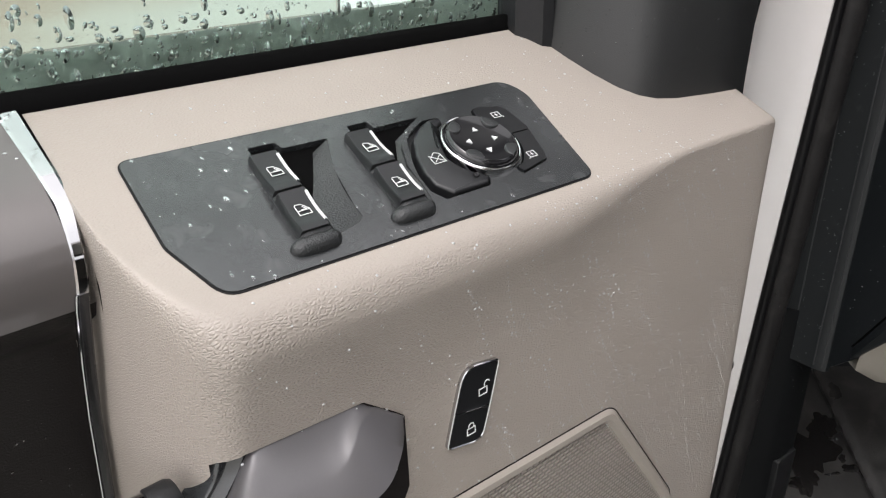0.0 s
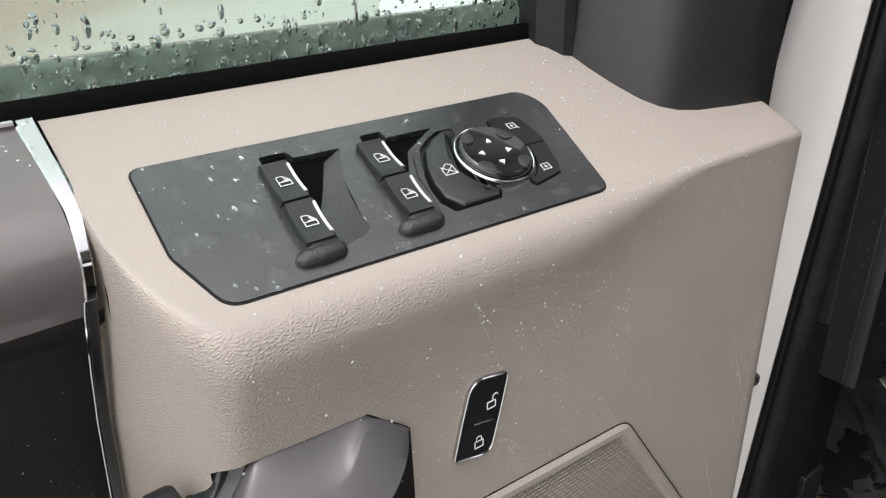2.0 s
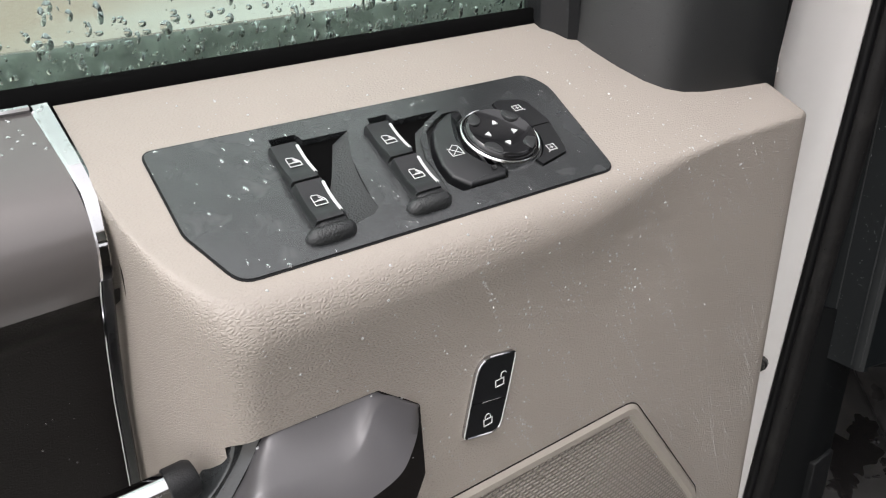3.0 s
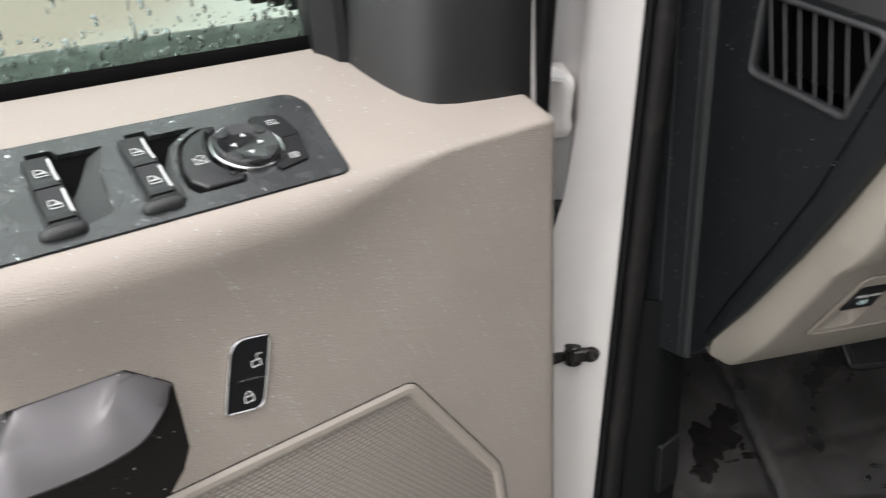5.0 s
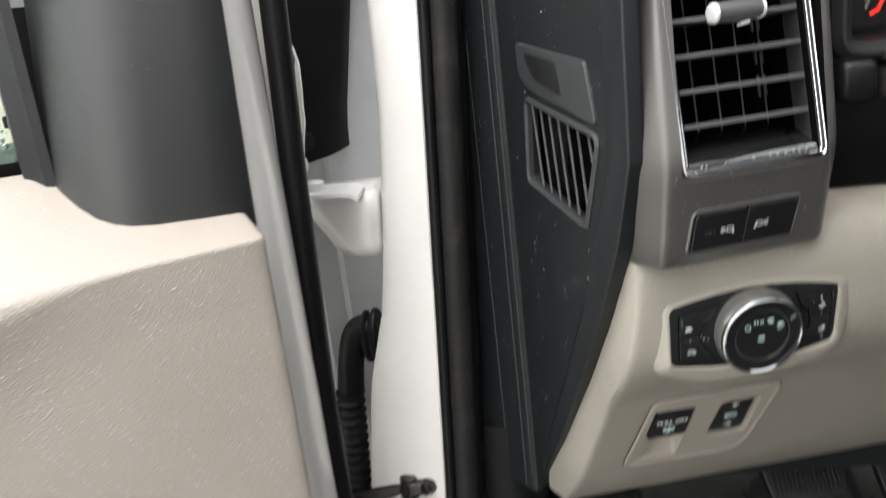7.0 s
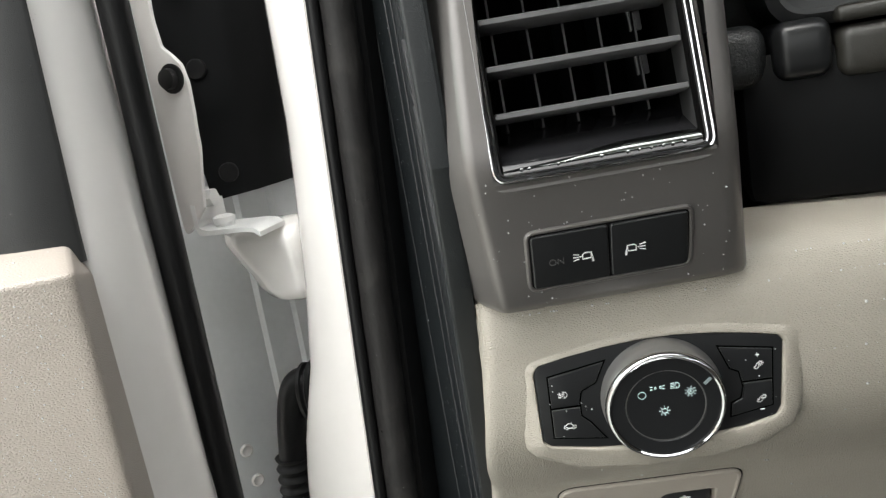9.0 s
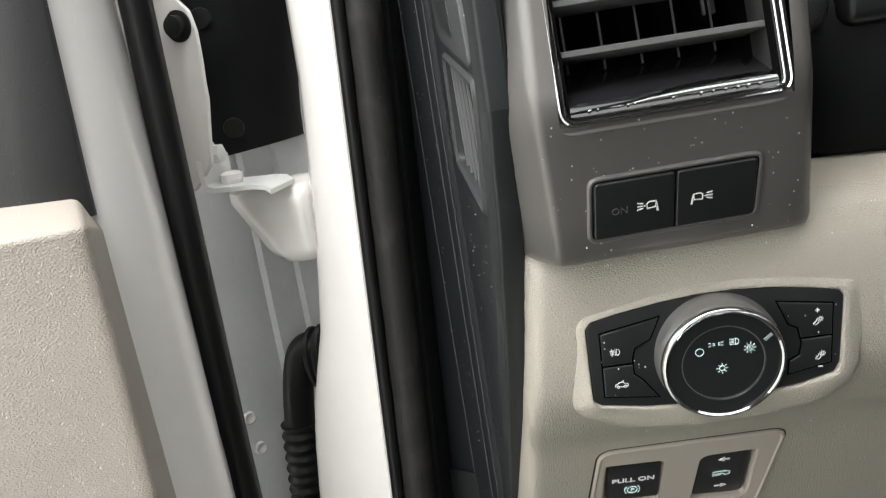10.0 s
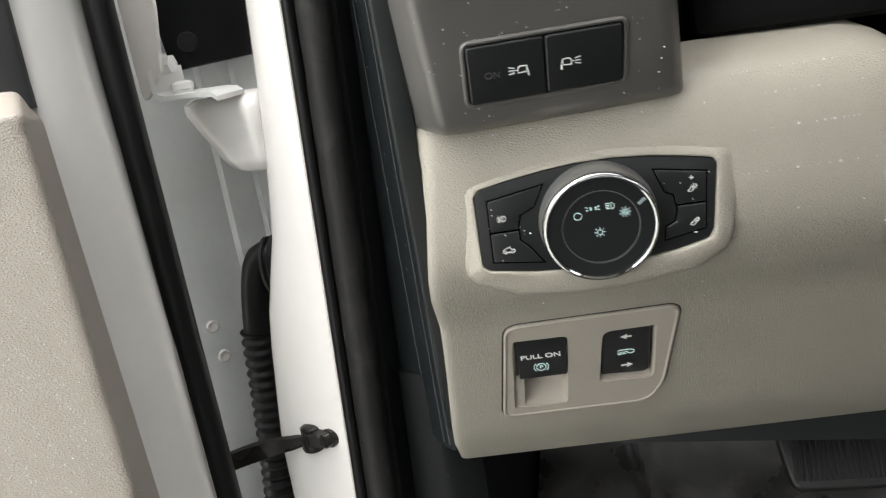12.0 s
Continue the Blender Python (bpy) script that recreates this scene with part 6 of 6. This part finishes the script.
part("firewall", box(0.41, 2.05, 1.5, 1.54, 0.5, 1.75, 0), CLOTH, label="dark firewall behind the pedals", kind="structure")
# unseen roof and walls, added and sized to shape the light in the cab
part("cab_roof", box(0.52, 2.05, -0.95, 0.22, 2.02, 2.06, 0), LINER, label="unseen pale cab roof, cut short to let light in", kind="structure")
part("cab_rear", merge(box(0.42, 2.05, -0.99, -0.95, 0.5, 1.68, 0), box(0.42, 2.05, -0.99, -0.95, 1.88, 2.06, 0)), CABIN, label="unseen darkened cab rear wall with a gap for light", kind="structure")
part("cab_near_side", merge(box(0.42, 0.50, -0.95, -0.32, 0.5, 1.44, 0), box(0.46, 0.52, -0.44, -0.32, 1.44, 2.02, 0), box(0.46, 0.52, -0.95, -0.44, 1.86, 2.02, 0)), CABIN, label="unseen darkened near side of the cab with a gap for light", kind="structure")
part("cab_side", merge(box(2.05, 2.09, -0.99, 1.54, 0.5, 1.52, 0), box(2.05, 2.09, -0.95, 0.6, 1.92, 2.06, 0), box(2.052, 2.088, -0.44, -0.30, 1.52, 1.92, 0)), CABIN, label="unseen darkened far side of the cab with a gap for light", kind="structure")
part("sill", box(0.36, 0.43, -0.95, 0.90, 0.42, 0.57, 0.01), BLACK, label="black door sill step", kind="structure")

# ---- rain on everything near the opening ----
rain = random.Random(11)


def door_pt(p, n):
    return DOOR @ Vector(p), DOOR.to_3x3() @ Vector(n)


def trim_spot(x, s):
    """A place on the trim: s 0 to 1 from the window down over the edge to the face's foot."""
    pts = [Vector(p) for p in top_profile(x, 0.4575, face_y(x), fillet_r(x), 0.95, 4, 6, 4)]
    lens = [(q - p).length for p, q in zip(pts, pts[1:])]
    want = s * sum(lens)
    for p, q, l in zip(pts, pts[1:], lens):
        if want <= l:
            d = (q - p).normalized()
            return p.lerp(q, want / l), Vector((0, d.z, -d.y)) * (1 if -d.y > 0 or d.z < 0 else -1)
        want -= l
    return pts[-1], Vector((0, -1, 0))


def on_panel(p):
    return inside(p.x, (p.y - 0.314) * K, panel_poly) and p.z > 1.39


spots = []
while len(spots) < 1000:
    x = 0.10 + 0.47 * rain.random() ** 0.75
    p, n = trim_spot(x, rain.random())
    if n.y > 0:
        n = -n
    if on_panel(p) or (p.y > 0.345 and x > 0.45 and p.z > 1.42):
        continue
    r = 0.00040 + 0.00062 * rain.random() ** 3
    spots.append((*door_pt(p, n), r, 1.0))
# trickles: lines of small beads down the face
for k in range(250):
    x, s = 0.17 + 0.39 * rain.random() ** 0.8, 0.24 + 0.66 * rain.random()
    slant = rain.uniform(0.16, 0.46)
    for j in range(rain.choice((3, 4, 5, 7, 9, 12, 16))):
        step = rain.uniform(0.0045, 0.0110)
        s += step
        x += step * slant + rain.uniform(-0.0003, 0.0003)
        if s > 0.97 or x > 0.57:
            break
        p, n = trim_spot(x, s)
        if on_panel(p):
            continue
        spots.append((*door_pt(p, -n if n.y > 0 else n), 0.00038 + 0.00050 * rain.random() ** 2, rain.uniform(0.9, 1.25)))
for k in range(16):
    x = 0.09 + 0.3 * rain.random()
    p, n = trim_spot(x, 0.25 + 0.3 * rain.random())
    if not on_panel(p):
        spots.append((*door_pt(p, -n if n.y > 0 else n), rain.uniform(0.0006, 0.0011), 1.0))
drops("rain_drops", spots, LIT_BEAD, "rain drops on the beige door trim, whitened for their glints", 2)

spots = []
while len(spots) < 85:
    a_, b_ = 0.112 + 0.28 * rain.random(), 0.001 + 0.1 * rain.random()
    if not inside(a_, b_, panel_poly) or any(inside(a_, b_, h) for h in (*COL_HOLES, child_hole, mirror_hole)) or math.dist((a_, b_), knob_c) < 0.029:
        continue
    spots.append((TOPW @ Vector((a_, b_, 0.0012)), TOPW.to_3x3() @ Vector((0, 0, 1)), 0.0004 + 0.0009 * rain.random() ** 2, rain.uniform(0.6, 2.2)))
drops("rain_drops", spots, FILM, "clear rain drops on the charcoal switch panel", 3, 0.24)

spots = []
for k in range(950):
    z = 1.478 + 0.27 * rain.random() ** 1.6
    x = -0.40 + 0.835 * rain.random()
    r = 0.0005 + 0.0022 * rain.random() ** 2.6
    spots.append((*door_pt((x, 0.4740, z), (0, 1, 0)), r, rain.uniform(0.9, 2.4)))
for k in range(26):
    x, z = -0.38 + 0.80 * rain.random(), 1.52 + 0.2 * rain.random()
    for j in range(rain.randint(2, 5)):
        spots.append((*door_pt((x + rain.uniform(-0.0012, 0.0012), 0.4740, z - 0.011 * j), (0, 1, 0)), rain.uniform(0.0009, 0.0015), rain.uniform(4.0, 7.0)))
for k in range(1000):
    x = -0.40 + 0.836 * rain.random()
    z = top_z(0.4575, x) + 0.008 + 0.03 * rain.random() ** 1.5
    spots.append((*door_pt((x, 0.4740, z), (0, 1, 0)), 0.0005 + 0.0026 * rain.random() ** 2.2, rain.uniform(0.5, 1.0)))
for k in range(30):
    x = -0.38 + 0.81 * rain.random()
    spots.append((*door_pt((x, 0.4740, top_z(0.4575, x) + rain.uniform(0.020, 0.16)), (0, 1, 0)), rain.uniform(0.0016, 0.0028), rain.uniform(1.1, 1.9)))
for k in range(30):
    x = -0.38 + 0.028 * k + rain.uniform(-0.008, 0.008)
    spots.append((*door_pt((x, 0.4740, top_z(0.4575, x) + rain.uniform(0.014, 0.034)), (0, 1, 0)), rain.uniform(0.0022, 0.0034), rain.uniform(1.2, 1.8)))
drops("rain_drops", spots, FILM, "rain drops and runs on the window glass", 4, 0.5, 0.04)

spots = []
for k in range(420):
    i = rain.randrange(1, 10)
    (xa, ya), (xb, yb) = sail_low[i - 1], sail_low[i]
    f, z = rain.random(), 1.415 + 0.2 * rain.random()
    n = Vector((yb - ya, -(xb - xa), 0)).normalized()
    up = max(0, z - 1.41)
    x = xa + (xb - xa) * f
    p = (x + (0.004 if x > 0.58 else 0.016) * up / 0.15, ya + (yb - ya) * f + (0.03 if x < 0.5 else 0.010 if x < 0.56 else -0.01) * up, z)
    spots.append((*door_pt(p, n), 0.00025 + 0.0004 * rain.random() ** 2, 1.2))
for k in range(160):
    spots.append((*door_pt((-0.1 + 0.17 * rain.random(), 0.4145, 1.18 + 0.18 * rain.random()), (0, -1, 0)), 0.0003 + 0.0005 * rain.random() ** 2, 1.0))
for k in range(26):
    y = 0.415 + 0.04 * rain.random()
    x = 0.0 + 0.074 * rain.random()
    spots.append((*door_pt((x, y, top_z(y, x)), (0, -SLOPE, 1)), 0.0006 + 0.0008 * rain.random(), 1.0))
drops("rain_drops", spots, WATER, "fine rain drops on dark door panels", 5)

spots = []
for k in range(420):
    y, z = 0.56 + 0.24 * rain.random(), 1.04 + 0.55 * rain.random()
    if y > edge_y(z) and not inside((0.75 - y) * S, z, dem):
        spots.append((END @ Vector(((0.75 - y) * S, z, 0.0004)), END.to_3x3() @ Vector((0, 0, 1)), 0.0002 + 0.00045 * rain.random() ** 3, 1.2))
for k in range(120):
    z = 0.95 + 0.65 * rain.random()
    f = rain.random()
    spots.append(((0.432 + 0.02 * f, 0.842 - 0.024 * f, z), (-0.75, -0.65, 0), 0.00022 + 0.0003 * rain.random() ** 2, 1.2))
for k in range(80):
    x, z = 0.572 + 0.125 * rain.random(), 1.355 + 0.078 * rain.random()
    spots.append(((x, face_at(x, z), z), (0.3, -0.9, -0.3), 0.0003 + 0.0004 * rain.random() ** 2, 1.0))
for k in range(34):
    a_, b_ = -0.068 + 0.136 * rain.random(), -0.025 + 0.05 * rain.random()
    h = 0.0030
    if math.dist((a_, b_), kc) < 0.040:
        continue
    spots.append((HL @ Vector((a_, b_, h)), HL.to_3x3() @ Vector((0, 0, 1)), 0.00025 + 0.0003 * rain.random(), 1.0))
for k in range(60):
    a_, b_ = w0 + (w1 - w0) * rain.random(), -0.004 + 0.012 * rain.random()
    spots.append((HX @ Vector((a_, 0.0006 + max(0, b_) * 0.2, -0.001 - max(0, b_))), HX.to_3x3() @ Vector((0, 1, 0.2)), 0.0004 + 0.0008 * rain.random() ** 2, 1.0))
drops("rain_drops", spots, LIT_BEAD, "fine rain drops on the dashboard end, whitened for their glints", 6)
spots = [((0.391 + rake(z) + 0.0155 * math.cos(t), 0.810 + 0.0155 * math.sin(t), z), (math.cos(t), math.sin(t), 0), 0.0004 + 0.0008 * rain.random() ** 2, 1.2) for z, t in ((0.95 + 0.65 * rain.random(), rain.uniform(-2.2, -0.6)) for k in range(70))]
drops("rain_drops", spots, WATER, "rain drops on the rubber seal", 7)

spots = []
for k in range(420):
    x, z = 0.575 + 0.28 * rain.random(), 1.05 + 0.31 * rain.random() ** 0.6
    near = [p for p in PROFILE if p[0] < 1.37]
    (z0, d0) = min(near, key=lambda p: abs(p[0] - z))
    if not inside(x, z0, [(0.57, 1.33), (0.73, 1.33), (0.73, 1.24), (0.57, 1.24)]) and not inside(x, z0, [(0.54, 1.21), (0.71, 1.21), (0.71, 1.08), (0.54, 1.08)]):
        spots.append(((x, front_y(x, d0), z0), (0.19, -0.98, 0.1), 0.0003 + 0.0008 * rain.random() ** 3, 1.0))
drops("rain_drops", spots, LIT_BEAD, "fine rain drops on the beige fascia, whitened for their glints", 8)
